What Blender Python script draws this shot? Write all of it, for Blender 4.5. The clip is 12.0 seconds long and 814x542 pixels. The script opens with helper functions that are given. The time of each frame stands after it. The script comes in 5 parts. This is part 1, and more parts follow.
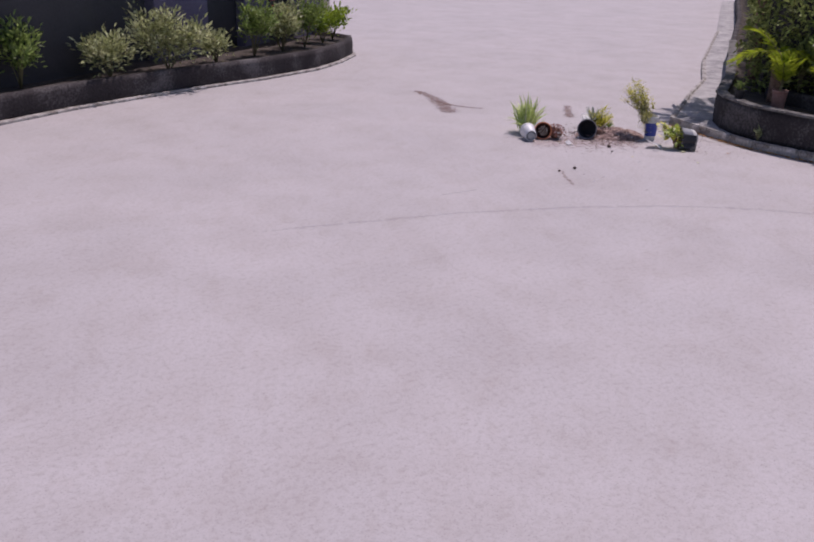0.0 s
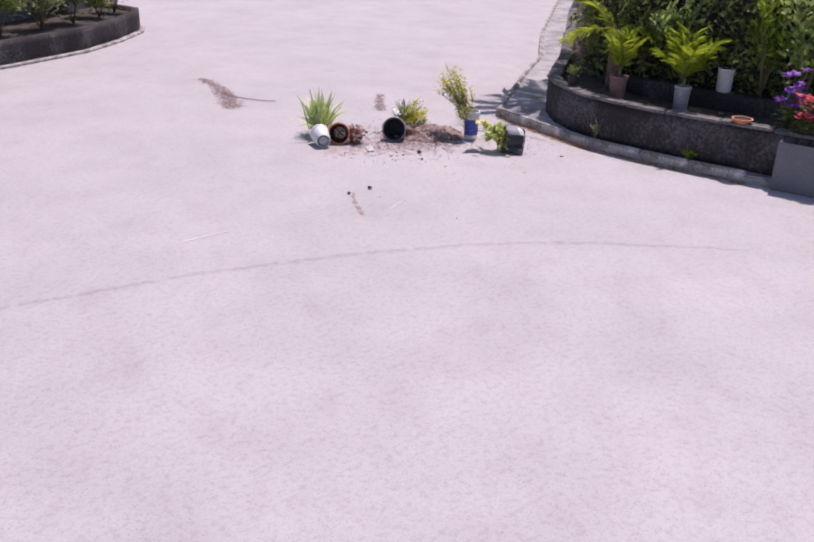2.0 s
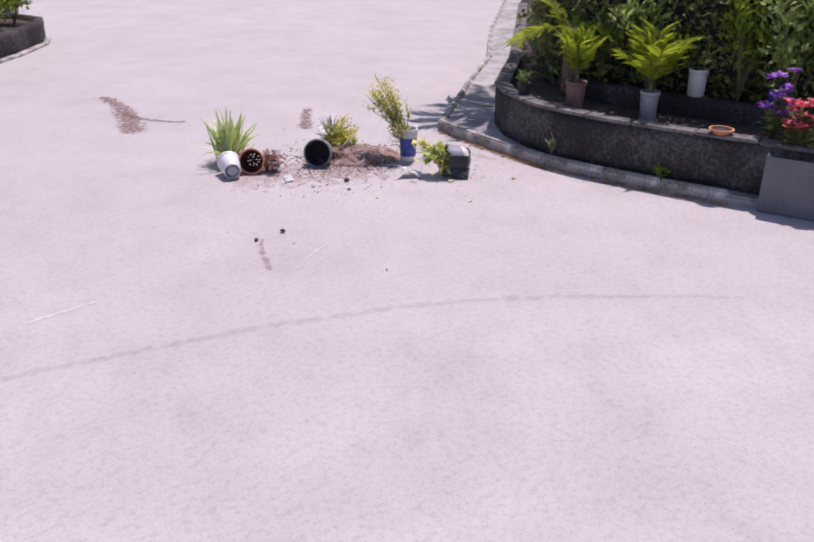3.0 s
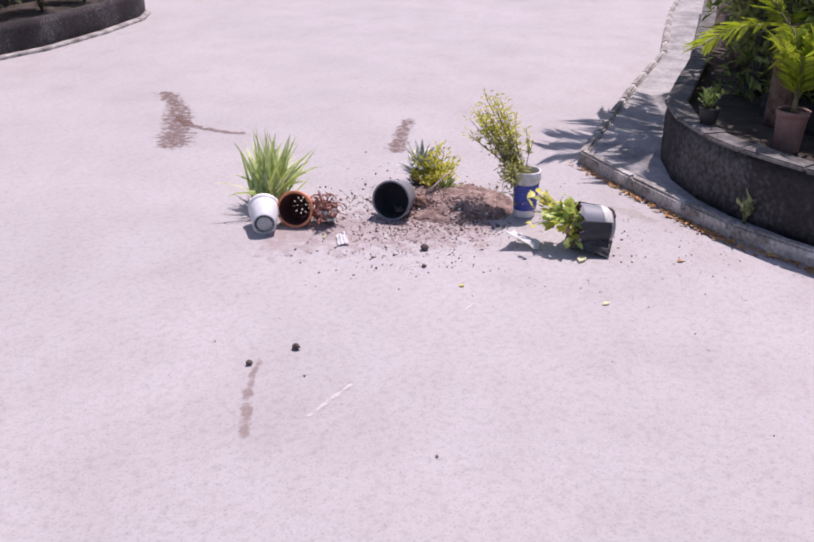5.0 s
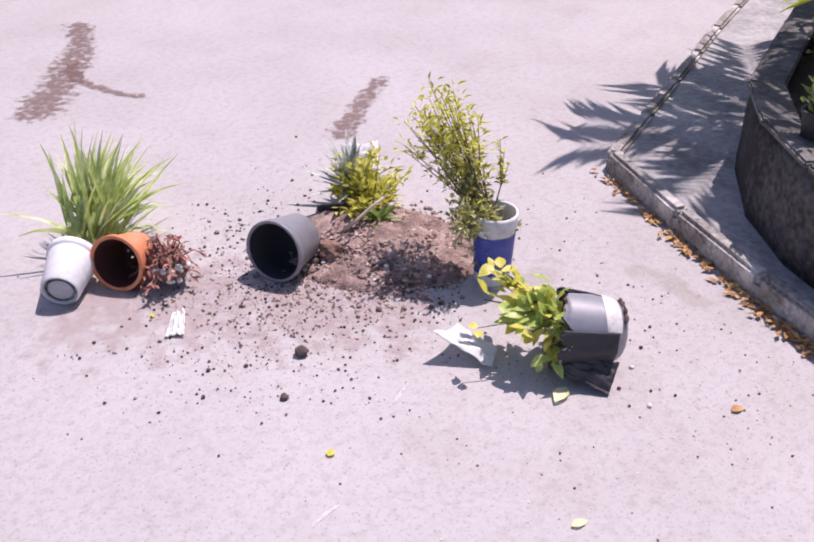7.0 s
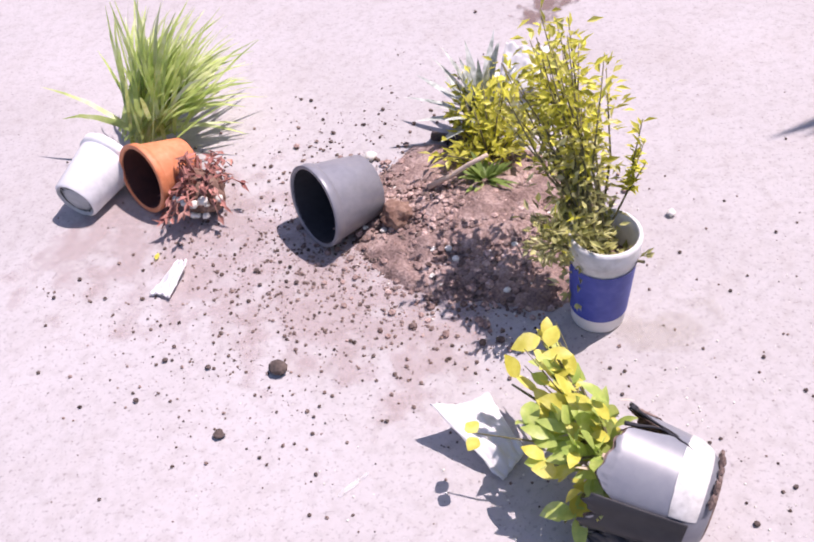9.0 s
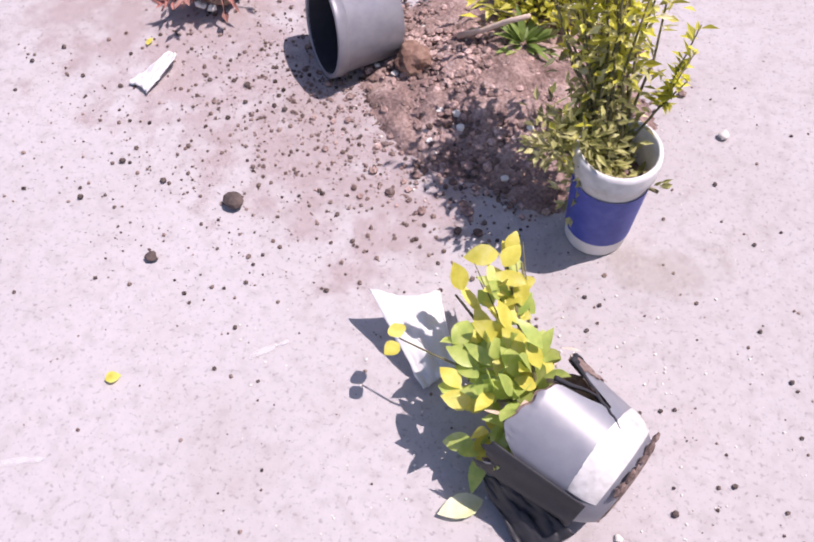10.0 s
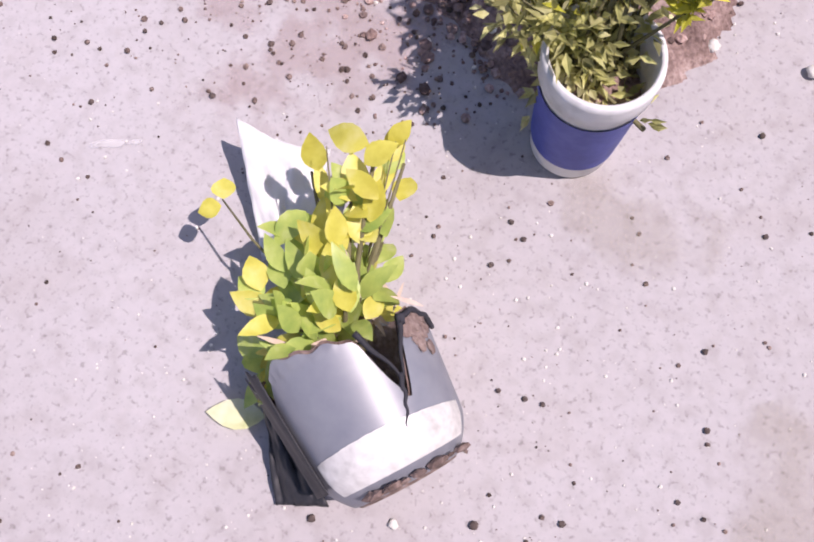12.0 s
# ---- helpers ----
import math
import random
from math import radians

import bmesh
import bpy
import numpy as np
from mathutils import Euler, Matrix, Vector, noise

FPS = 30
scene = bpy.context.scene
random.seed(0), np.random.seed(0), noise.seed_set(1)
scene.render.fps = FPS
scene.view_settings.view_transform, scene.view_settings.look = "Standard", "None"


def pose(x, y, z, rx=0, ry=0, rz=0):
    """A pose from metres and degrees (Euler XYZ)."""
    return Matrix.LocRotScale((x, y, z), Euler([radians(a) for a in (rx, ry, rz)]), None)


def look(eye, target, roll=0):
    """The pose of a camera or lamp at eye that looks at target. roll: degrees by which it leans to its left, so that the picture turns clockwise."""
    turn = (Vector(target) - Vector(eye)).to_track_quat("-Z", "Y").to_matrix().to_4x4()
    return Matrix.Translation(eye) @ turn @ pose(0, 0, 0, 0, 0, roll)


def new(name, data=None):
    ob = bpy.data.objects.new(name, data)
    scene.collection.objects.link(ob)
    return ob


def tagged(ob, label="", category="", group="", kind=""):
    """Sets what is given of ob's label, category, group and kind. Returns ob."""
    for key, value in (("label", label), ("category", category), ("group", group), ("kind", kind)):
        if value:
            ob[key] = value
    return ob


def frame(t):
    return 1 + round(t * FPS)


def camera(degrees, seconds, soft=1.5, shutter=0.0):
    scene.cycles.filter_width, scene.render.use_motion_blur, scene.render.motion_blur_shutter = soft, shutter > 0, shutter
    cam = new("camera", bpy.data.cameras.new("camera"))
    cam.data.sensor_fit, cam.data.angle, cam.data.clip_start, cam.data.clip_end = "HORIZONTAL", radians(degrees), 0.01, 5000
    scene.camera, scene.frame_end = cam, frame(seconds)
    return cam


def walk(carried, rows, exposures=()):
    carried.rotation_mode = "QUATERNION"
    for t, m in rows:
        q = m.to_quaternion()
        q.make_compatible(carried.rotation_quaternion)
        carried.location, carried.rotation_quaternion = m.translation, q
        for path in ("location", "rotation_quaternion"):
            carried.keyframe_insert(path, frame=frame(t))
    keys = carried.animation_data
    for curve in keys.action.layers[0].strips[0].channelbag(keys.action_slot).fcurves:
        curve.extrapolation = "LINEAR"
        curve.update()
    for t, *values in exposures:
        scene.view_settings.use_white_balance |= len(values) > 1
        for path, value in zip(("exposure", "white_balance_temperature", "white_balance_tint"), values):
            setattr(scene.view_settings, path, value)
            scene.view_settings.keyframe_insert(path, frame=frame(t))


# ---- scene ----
cam = camera(50.4, 12.0, soft=2.0)
PATH = [
    (0, (-1.703, -8.586, 1.903), (-1.719, -6.726, 1.169), 1.89),
    (0.5, (-1.435, -8.302, 2.004), (-1.245, -6.475, 1.214), 3.31),
    (1, (-1.262, -7.838, 1.938), (-1.047, -5.998, 1.184), 1.44),
    (1.5, (-1.089, -7.297, 1.886), (-0.842, -5.512, 1.020), 3.95),
    (2, (-0.899, -6.809, 1.869), (-0.625, -4.998, 1.067), 2.42),
    (2.5, (-0.734, -6.319, 1.823), (-0.488, -4.541, 0.941), 3.92),
    (3, (-0.521, -5.785, 1.774), (-0.166, -3.988, 0.969), 1.04),
    (3.5, (-0.378, -5.279, 1.744), (-0.118, -3.467, 0.938), 2.77),
    (5.5, (0.248, -3.375, 1.551), (0.219, -1.599, 0.633), -0.10),
    (6, (0.417, -2.888, 1.505), (0.438, -1.141, 0.530), -1.18),
    (6.5, (0.528, -2.494, 1.473), (0.457, -0.763, 0.475), -0.96),
    (8.3, (0.928, -1.244, 1.413), (0.351, 0.126, 0.075), -5.91),
    (8.5, (0.962, -1.153, 1.361), (0.295, 0.175, 0.022), -8.41),
    (9, (1.044, -1.019, 1.371), (0.185, 0.089, -0.055), -7.34),
    (9.5, (1.068, -0.878, 1.341), (0.173, 0.070, -0.176), -3.99),
    (10, (1.070, -0.722, 1.291), (0.277, -0.011, -0.402), -1.05),
    (10.5, (1.136, -0.603, 1.289), (0.458, -0.124, -0.529), -0.55),
    (11, (1.150, -0.473, 1.213), (0.517, -0.109, -0.649), -1.48),
    (11.5, (1.107, -0.356, 1.114), (0.659, -0.211, -0.830), -8.37),
    (12, (1.017, -0.236, 1.084), (0.508, -0.075, -0.832), -2.80),
]
EXPO = [(0.0, -0.63, 6550, 30), (0.6, -0.48, 6550, 30), (1.2, -0.25, 6550, 30), (2.5, -0.11, 6550, 30), (6.5, 0.02, 6550, 30), (8.3, 0.18, 6600, 30), (9.6, 0.27, 6600, 30), (10.4, 0.03, 6550, 30), (12.0, 0.0, 6550, 30)]
walk(cam, [(t, look(e, a, r)) for t, e, a, r in PATH], EXPO)

# ---- world and sun ----
SUN_WAY = Vector((0.25, 0.39, 1.0)).normalized()
world = bpy.data.worlds.new("sky")
scene.world = world
world.use_nodes = True
wn = world.node_tree.nodes
sky = wn.new("ShaderNodeTexSky")
sky.sky_type = "NISHITA"
sky.sun_disc = False
sky.sun_elevation = radians(65)
sky.sun_rotation = radians(33)
wn["Background"].inputs[1].default_value = 0.13
world.node_tree.links.new(sky.outputs[0], wn["Background"].inputs[0])
sun = new("sun", bpy.data.lights.new("sun", "SUN"))
sun.data.energy = 4.8
sun.data.angle = radians(0.53)
sun.data.color = (1.0, 0.96, 0.9)
sun.matrix_world = look(SUN_WAY * 30, (0, 0, 0))


# ---- materials ----
def material(name, colours, scale=8.0, rough=0.7, metal=0.0, bump=0.2, fine=90.0, speck=0.0, trans=0.0, coat=0.0, per_piece=0.0, spec=0.5):
    """colours: dark to light; a coarse and a fine noise mix them; bump: relief; per_piece: brightness change from piece to piece."""
    m = bpy.data.materials.new(name)
    m.use_nodes = True
    n, l = m.node_tree.nodes, m.node_tree.links
    b = n["Principled BSDF"]
    co = n.new("ShaderNodeTexCoord")
    big = n.new("ShaderNodeTexNoise")
    big.inputs["Scale"].default_value, big.inputs["Detail"].default_value = scale, 6
    small = n.new("ShaderNodeTexNoise")
    small.inputs["Scale"].default_value, small.inputs["Detail"].default_value = fine, 4
    l.new(co.outputs["Object"], big.inputs["Vector"])
    l.new(co.outputs["Object"], small.inputs["Vector"])
    mix = n.new("ShaderNodeMath")
    mix.operation = "MULTIPLY_ADD"
    mix.inputs[1].default_value = 0.4
    l.new(small.outputs[0], mix.inputs[0])
    low = n.new("ShaderNodeMath")
    low.operation = "MULTIPLY"
    low.inputs[1].default_value = 0.6
    l.new(big.outputs[0], low.inputs[0])
    l.new(low.outputs[0], mix.inputs[2])
    ramp = n.new("ShaderNodeValToRGB")
    e = ramp.color_ramp.elements
    while len(e) < len(colours):
        e.new(0.5)
    for i, c in enumerate(colours):
        e[i].position = 0.34 + 0.32 * i / max(1, len(colours) - 1)
        e[i].color = (*c, 1)
    l.new(mix.outputs[0], ramp.inputs[0])
    out = ramp.outputs[0]
    if speck:
        v = n.new("ShaderNodeTexVoronoi")
        v.inputs["Scale"].default_value = fine * 1.6
        l.new(co.outputs["Object"], v.inputs["Vector"])
        r2 = n.new("ShaderNodeValToRGB")
        r2.color_ramp.elements[0].position, r2.color_ramp.elements[0].color = 0.08, (1 - speck, 1 - speck, 1 - speck, 1)
        r2.color_ramp.elements[1].position, r2.color_ramp.elements[1].color = 0.3, (1, 1, 1, 1)
        l.new(v.outputs[0], r2.inputs[0])
        mu = n.new("ShaderNodeMix")
        mu.data_type, mu.blend_type = "RGBA", "MULTIPLY"
        mu.inputs[0].default_value = 1
        l.new(out, mu.inputs[6])
        l.new(r2.outputs[0], mu.inputs[7])
        out = mu.outputs[2]
    if per_piece:
        g = n.new("ShaderNodeNewGeometry")
        hs = n.new("ShaderNodeHueSaturation")
        mr = n.new("ShaderNodeMapRange")
        mr.inputs[3].default_value, mr.inputs[4].default_value = 1 - per_piece, 1 + per_piece
        l.new(g.outputs["Random Per Island"], mr.inputs[0])
        l.new(mr.outputs[0], hs.inputs["Value"])
        l.new(out, hs.inputs["Color"])
        out = hs.outputs[0]
    l.new(out, b.inputs["Base Color"])
    b.inputs["Roughness"].default_value, b.inputs["Metallic"].default_value = rough, metal
    b.inputs["Specular IOR Level"].default_value = spec
    b.inputs["Coat Weight"].default_value = coat
    if bump:
        bp = n.new("ShaderNodeBump")
        bp.inputs["Strength"].default_value, bp.inputs["Distance"].default_value = bump, 0.01
        l.new(mix.outputs[0], bp.inputs["Height"])
        l.new(bp.outputs[0], b.inputs["Normal"])
    if trans:
        t = n.new("ShaderNodeBsdfTranslucent")
        l.new(out, t.inputs[0])
        ms = n.new("ShaderNodeMixShader")
        ms.inputs[0].default_value = trans
        l.new(b.outputs[0], ms.inputs[1])
        l.new(t.outputs[0], ms.inputs[2])
        l.new(ms.outputs[0], n["Material Output"].inputs[0])
    return m


def road_material():
    """Worn pale concrete: broad stains, grain, small dark specks, scuffs."""
    m = material("worn_concrete", [(0.412, 0.392, 0.397), (0.447, 0.426, 0.431), (0.478, 0.454, 0.46)], scale=0.9, fine=70, rough=0.85, bump=0.07, speck=0.10)
    n, l = m.node_tree.nodes, m.node_tree.links
    b = n["Principled BSDF"]
    src = b.inputs["Base Color"].links[0].from_socket
    co = n["Texture Coordinate"]
    col = src
    for sc, lo, hi, dark, stretch in ((2.3, 0.42, 0.72, 0.92, (1, 1, 1)), (5.0, 0.56, 0.75, 0.93, (1, 0.5, 1)), (120.0, 0.57, 0.7, 0.7, (1, 1, 1)), (34.0, 0.48, 0.7, 0.88, (1, 1, 1)), (11.0, 0.52, 0.74, 0.96, (1, 0.5, 1))):
        mp = n.new("ShaderNodeMapping")
        mp.inputs["Scale"].default_value = stretch
        mp.inputs["Rotation"].default_value = (0, 0, radians(-35))
        l.new(co.outputs["Object"], mp.inputs[0])
        t = n.new("ShaderNodeTexNoise")
        t.inputs["Scale"].default_value, t.inputs["Detail"].default_value = sc, 5
        l.new(mp.outputs[0], t.inputs["Vector"])
        r = n.new("ShaderNodeValToRGB")
        r.color_ramp.elements[0].position, r.color_ramp.elements[0].color = lo, (1, 1, 1, 1)
        r.color_ramp.elements[1].position, r.color_ramp.elements[1].color = hi, (dark, dark * 0.985, dark * 0.97, 1)
        l.new(t.outputs[0], r.inputs[0])
        mu = n.new("ShaderNodeMix")
        mu.data_type, mu.blend_type = "RGBA", "MULTIPLY"
        mu.inputs[0].default_value = 1
        l.new(col, mu.inputs[6])
        l.new(r.outputs[0], mu.inputs[7])
        col = mu.outputs[2]
    l.new(col, b.inputs["Base Color"])
    return m


def stain_material(name, colour, cover=0.5, scale=14.0):
    """A thin film that lets the ground show through in ragged patches."""
    m = bpy.data.materials.new(name)
    m.use_nodes = True
    n, l = m.node_tree.nodes, m.node_tree.links
    b = n["Principled BSDF"]
    b.inputs["Base Color"].default_value = (*colour, 1)
    b.inputs["Roughness"].default_value = 0.7
    co = n.new("ShaderNodeTexCoord")
    t = n.new("ShaderNodeTexNoise")
    t.inputs["Scale"].default_value, t.inputs["Detail"].default_value = scale, 8
    l.new(co.outputs["Object"], t.inputs["Vector"])
    at = n.new("ShaderNodeAttribute")
    at.attribute_name = "cover"
    ad = n.new("ShaderNodeMath")
    ad.operation = "MULTIPLY_ADD"
    ad.inputs[1].default_value = 1.0
    l.new(t.outputs[0], ad.inputs[0])
    sb = n.new("ShaderNodeMath")
    sb.operation = "SUBTRACT"
    sb.inputs[1].default_value = 0.62
    l.new(at.outputs["Fac"], sb.inputs[0])
    l.new(sb.outputs[0], ad.inputs[2])
    r = n.new("ShaderNodeMapRange")
    r.inputs[1].default_value, r.inputs[2].default_value = 0.42, 0.62
    r.inputs[3].default_value, r.inputs[4].default_value = 0.0, cover
    l.new(ad.outputs[0], r.inputs[0])
    l.new(r.outputs[0], b.inputs["Alpha"])
    return m


ROAD = road_material()
KERB = material("kerb_concrete", [(0.09, 0.075, 0.065), (0.34, 0.32, 0.30), (0.62, 0.6, 0.58)], scale=9, fine=60, rough=0.9, bump=0.4, speck=0.2)
PLINTH = material("stained_concrete", [(0.18, 0.18, 0.18), (0.34, 0.33, 0.33), (0.5, 0.49, 0.48)], scale=4, fine=40, rough=0.9, bump=0.4, speck=0.2)
DARKWALL = material("mottled_dark_concrete", [(0.03, 0.026, 0.027), (0.055, 0.048, 0.049), (0.15, 0.142, 0.14)], scale=2.2, fine=45, rough=0.95, bump=0.5, speck=0.3, spec=0.2)
COPING = material("weathered_coping", [(0.06, 0.058, 0.055), (0.13, 0.125, 0.12), (0.24, 0.23, 0.22)], scale=6, fine=50, rough=0.9, bump=0.5)
GREYBOX = material("grey_cement_box", [(0.13, 0.135, 0.15), (0.17, 0.175, 0.19), (0.21, 0.215, 0.23)], scale=4, fine=70, rough=0.9, bump=0.25, speck=0.15)
SOIL = material("spilled_soil", [(0.12, 0.075, 0.065), (0.29, 0.2, 0.175), (0.52, 0.4, 0.36)], scale=16, fine=150, rough=1.0, bump=1.0, speck=0.4, per_piece=0.5)
BEDSOIL = material("bed_soil", [(0.03, 0.025, 0.021), (0.06, 0.048, 0.04), (0.1, 0.08, 0.065)], scale=10, fine=80, rough=1.0, bump=1.0)
CRUMB = material("soil_crumbs", [(0.06, 0.042, 0.036), (0.14, 0.10, 0.085), (0.28, 0.21, 0.18)], scale=20, fine=160, rough=1.0, bump=0.5, per_piece=0.6)
DARKSTONE = material("dark_clod", [(0.06, 0.046, 0.042), (0.16, 0.12, 0.105)], scale=20, fine=120, rough=1.0, bump=0.8)
PALESTONE = material("pale_stone", [(0.6, 0.58, 0.52), (0.8, 0.78, 0.72)], scale=20, fine=90, rough=0.9, bump=0.3)
GREYPLASTIC = material("grey_plastic", [(0.17, 0.172, 0.2), (0.215, 0.217, 0.245), (0.25, 0.252, 0.28)], scale=5, fine=60, rough=0.38, bump=0.04, spec=0.6)
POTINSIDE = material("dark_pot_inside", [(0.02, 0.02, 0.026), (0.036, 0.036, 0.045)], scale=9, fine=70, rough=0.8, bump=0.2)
GLOSSGREY = material("glossy_grey_plastic", [(0.17, 0.18, 0.215), (0.21, 0.22, 0.25), (0.25, 0.26, 0.285)], scale=4, fine=50, rough=0.42, bump=0.03, coat=0.0, spec=1.0)
DIRT = material("dried_mud", [(0.09, 0.06, 0.05), (0.2, 0.14, 0.12), (0.36, 0.28, 0.25)], scale=22, fine=130, rough=1.0, bump=0.7)
WHITEPOT = material("white_plastic", [(0.66, 0.67, 0.67), (0.8, 0.8, 0.8), (0.85, 0.85, 0.84)], scale=6, fine=60, rough=0.45, bump=0.05)
POTBASE = material("grey_white_base", [(0.34, 0.36, 0.37), (0.45, 0.47, 0.48)], scale=10, fine=60, rough=0.6, bump=0.1)
ORANGEPOT = material("orange_terracotta_plastic", [(0.55, 0.17, 0.07), (0.68, 0.24, 0.11), (0.75, 0.33, 0.18)], scale=8, fine=70, rough=0.55, bump=0.1)
REDDARK = material("orange_pot_inside", [(0.045, 0.013, 0.01), (0.09, 0.024, 0.018)], scale=8, fine=50, rough=0.8, bump=0.2)
BLUE = material("blue_printed_label", [(0.035, 0.055, 0.28), (0.05, 0.075, 0.36), (0.08, 0.11, 0.42)], scale=7, fine=60, rough=0.5, bump=0.04)
BUCKETWHITE = material("white_bucket_plastic", [(0.5, 0.5, 0.48), (0.76, 0.76, 0.75), (0.82, 0.82, 0.82)], scale=6, fine=40, rough=0.5, bump=0.06)
BAGWHITE = material("white_plastic_sheet", [(0.78, 0.78, 0.78), (0.86, 0.86, 0.86)], scale=9, fine=40, rough=0.4, bump=0.25, trans=0.25)
# pale colour that stands in for the sun's sheen on the grey pot
SHEENBAND = material("painted_sheen", [(0.4, 0.395, 0.37), (0.6, 0.59, 0.56), (0.76, 0.75, 0.72)], scale=14, fine=90, rough=0.4, bump=0.08, spec=0.6)
BROADLEAF = material("broad_leaf", [(0.3, 0.44, 0.1), (0.5, 0.6, 0.15), (0.68, 0.73, 0.34)], scale=9, fine=60, rough=0.42, bump=0.2, trans=0.35, per_piece=0.35)
YELLOWLEAF = material("yellowing_leaf", [(0.55, 0.5, 0.06), (0.7, 0.66, 0.12), (0.8, 0.76, 0.3)], scale=14, fine=60, rough=0.45, bump=0.2, trans=0.35, per_piece=0.25)
BUSHTOP = material("fine_yellow_green_leaf", [(0.46, 0.46, 0.04), (0.66, 0.64, 0.09), (0.78, 0.76, 0.28)], scale=9, fine=50, rough=0.5, bump=0.1, trans=0.4, per_piece=0.4)
BUSHLOW = material("fine_grey_green_leaf", [(0.26, 0.27, 0.08), (0.5, 0.49, 0.2), (0.74, 0.71, 0.45)], scale=9, fine=50, rough=0.6, bump=0.1, trans=0.4, per_piece=0.6)
BLADE = material("long_leaf_blade", [(0.24, 0.36, 0.08), (0.5, 0.6, 0.2), (0.74, 0.78, 0.5)], scale=7, fine=40, rough=0.4, bump=0.1, trans=0.35, per_piece=0.45)
BLADEPALE = material("pale_leaf_stalk", [(0.5, 0.55, 0.3), (0.62, 0.66, 0.42)], scale=9, fine=40, rough=0.5, bump=0.1, trans=0.2)
SILVERLEAF = material("silver_green_leaf", [(0.06, 0.09, 0.07), (0.4, 0.44, 0.4), (0.78, 0.8, 0.76)], scale=12, fine=60, rough=0.5, bump=0.1, trans=0.15, per_piece=0.5)
PALMLEAF = material("palm_leaflet", [(0.16, 0.24, 0.015), (0.32, 0.4, 0.025), (0.46, 0.52, 0.06)], scale=6, fine=40, rough=0.45, bump=0.1, trans=0.45, per_piece=0.4)
HEDGELEAF = material("dark_hedge_leaf", [(0.12, 0.15, 0.05), (0.24, 0.29, 0.09), (0.42, 0.47, 0.16)], scale=4, fine=30, rough=0.6, bump=0.1, trans=0.35, per_piece=0.6, spec=0.3)
SHRUBLEAF = material("shrub_leaf", [(0.09, 0.14, 0.035), (0.2, 0.29, 0.07), (0.4, 0.48, 0.16)], scale=5, fine=30, rough=0.5, bump=0.1, trans=0.3, per_piece=0.6)
LIMELEAF = material("lime_leaf", [(0.12, 0.2, 0.02), (0.25, 0.36, 0.03), (0.38, 0.46, 0.06)], scale=5, fine=30, rough=0.5, bump=0.1, trans=0.4, per_piece=0.4)
GREYLEAF = material("grey_variegated_leaf", [(0.16, 0.19, 0.07), (0.4, 0.43, 0.2), (0.68, 0.7, 0.45)], scale=5, fine=30, rough=0.6, bump=0.1, trans=0.2, per_piece=0.5)
REDPETAL = material("red_pink_petal", [(0.6, 0.05, 0.09), (0.75, 0.12, 0.17), (0.82, 0.25, 0.28)], scale=8, fine=40, rough=0.5, bump=0.1, trans=0.35, per_piece=0.3)
PURPLEPETAL = material("violet_petal", [(0.28, 0.08, 0.5), (0.42, 0.16, 0.65)], scale=8, fine=40, rough=0.5, bump=0.1, trans=0.35, per_piece=0.3)
DRYSTALK = material("dry_red_stalk", [(0.2, 0.07, 0.06), (0.36, 0.16, 0.13), (0.5, 0.3, 0.24)], scale=12, fine=60, rough=0.9, bump=0.3, per_piece=0.4)
DRYROOT = material("dry_roots", [(0.1, 0.05, 0.035), (0.2, 0.12, 0.09), (0.34, 0.24, 0.18)], scale=18, fine=90, rough=1.0, bump=0.6, per_piece=0.4)
STEM = material("green_brown_stem", [(0.12, 0.11, 0.05), (0.22, 0.2, 0.1)], scale=20, fine=90, rough=0.8, bump=0.3)
PALESTICK = material("peeled_stick", [(0.5, 0.38, 0.3), (0.66, 0.54, 0.45)], scale=20, fine=90, rough=0.8, bump=0.3)
HOUSEWALL = material("mauve_painted_wall", [(0.12, 0.105, 0.16), (0.145, 0.13, 0.19), (0.17, 0.155, 0.22)], scale=1.5, fine=30, rough=0.85, bump=0.15)
HOUSEDARK = material("dark_doorway", [(0.03, 0.03, 0.034), (0.05, 0.05, 0.055)], scale=2, fine=30, rough=0.7, bump=0.1)
CREAM = material("cream_pillar_paint", [(0.42, 0.37, 0.3), (0.52, 0.47, 0.4)], scale=3, fine=30, rough=0.8, bump=0.15)
PINKPOT = material("faded_pink_clay", [(0.24, 0.13, 0.11), (0.34, 0.2, 0.17), (0.42, 0.27, 0.24)], scale=7, fine=50, rough=0.85, bump=0.2)
WHITECAN = material("old_white_can", [(0.3, 0.3, 0.31), (0.45, 0.45, 0.47), (0.58, 0.58, 0.6)], scale=9, fine=50, rough=0.6, bump=0.1)
DARKPOT = material("dark_nursery_pot", [(0.02, 0.02, 0.024), (0.04, 0.04, 0.045)], scale=9, fine=50, rough=0.6, bump=0.1)
LITTER = material("dry_leaf_litter", [(0.28, 0.13, 0.05), (0.45, 0.25, 0.1), (0.6, 0.4, 0.18)], scale=10, fine=40, rough=0.9, bump=0.2, per_piece=0.5)
BROWNSTAIN = stain_material("brown_soil_wash", (0.2, 0.12, 0.1), 0.62, 26)
FAINTSTAIN = stain_material("faint_brown_smear", (0.3, 0.2, 0.17), 0.42, 22)
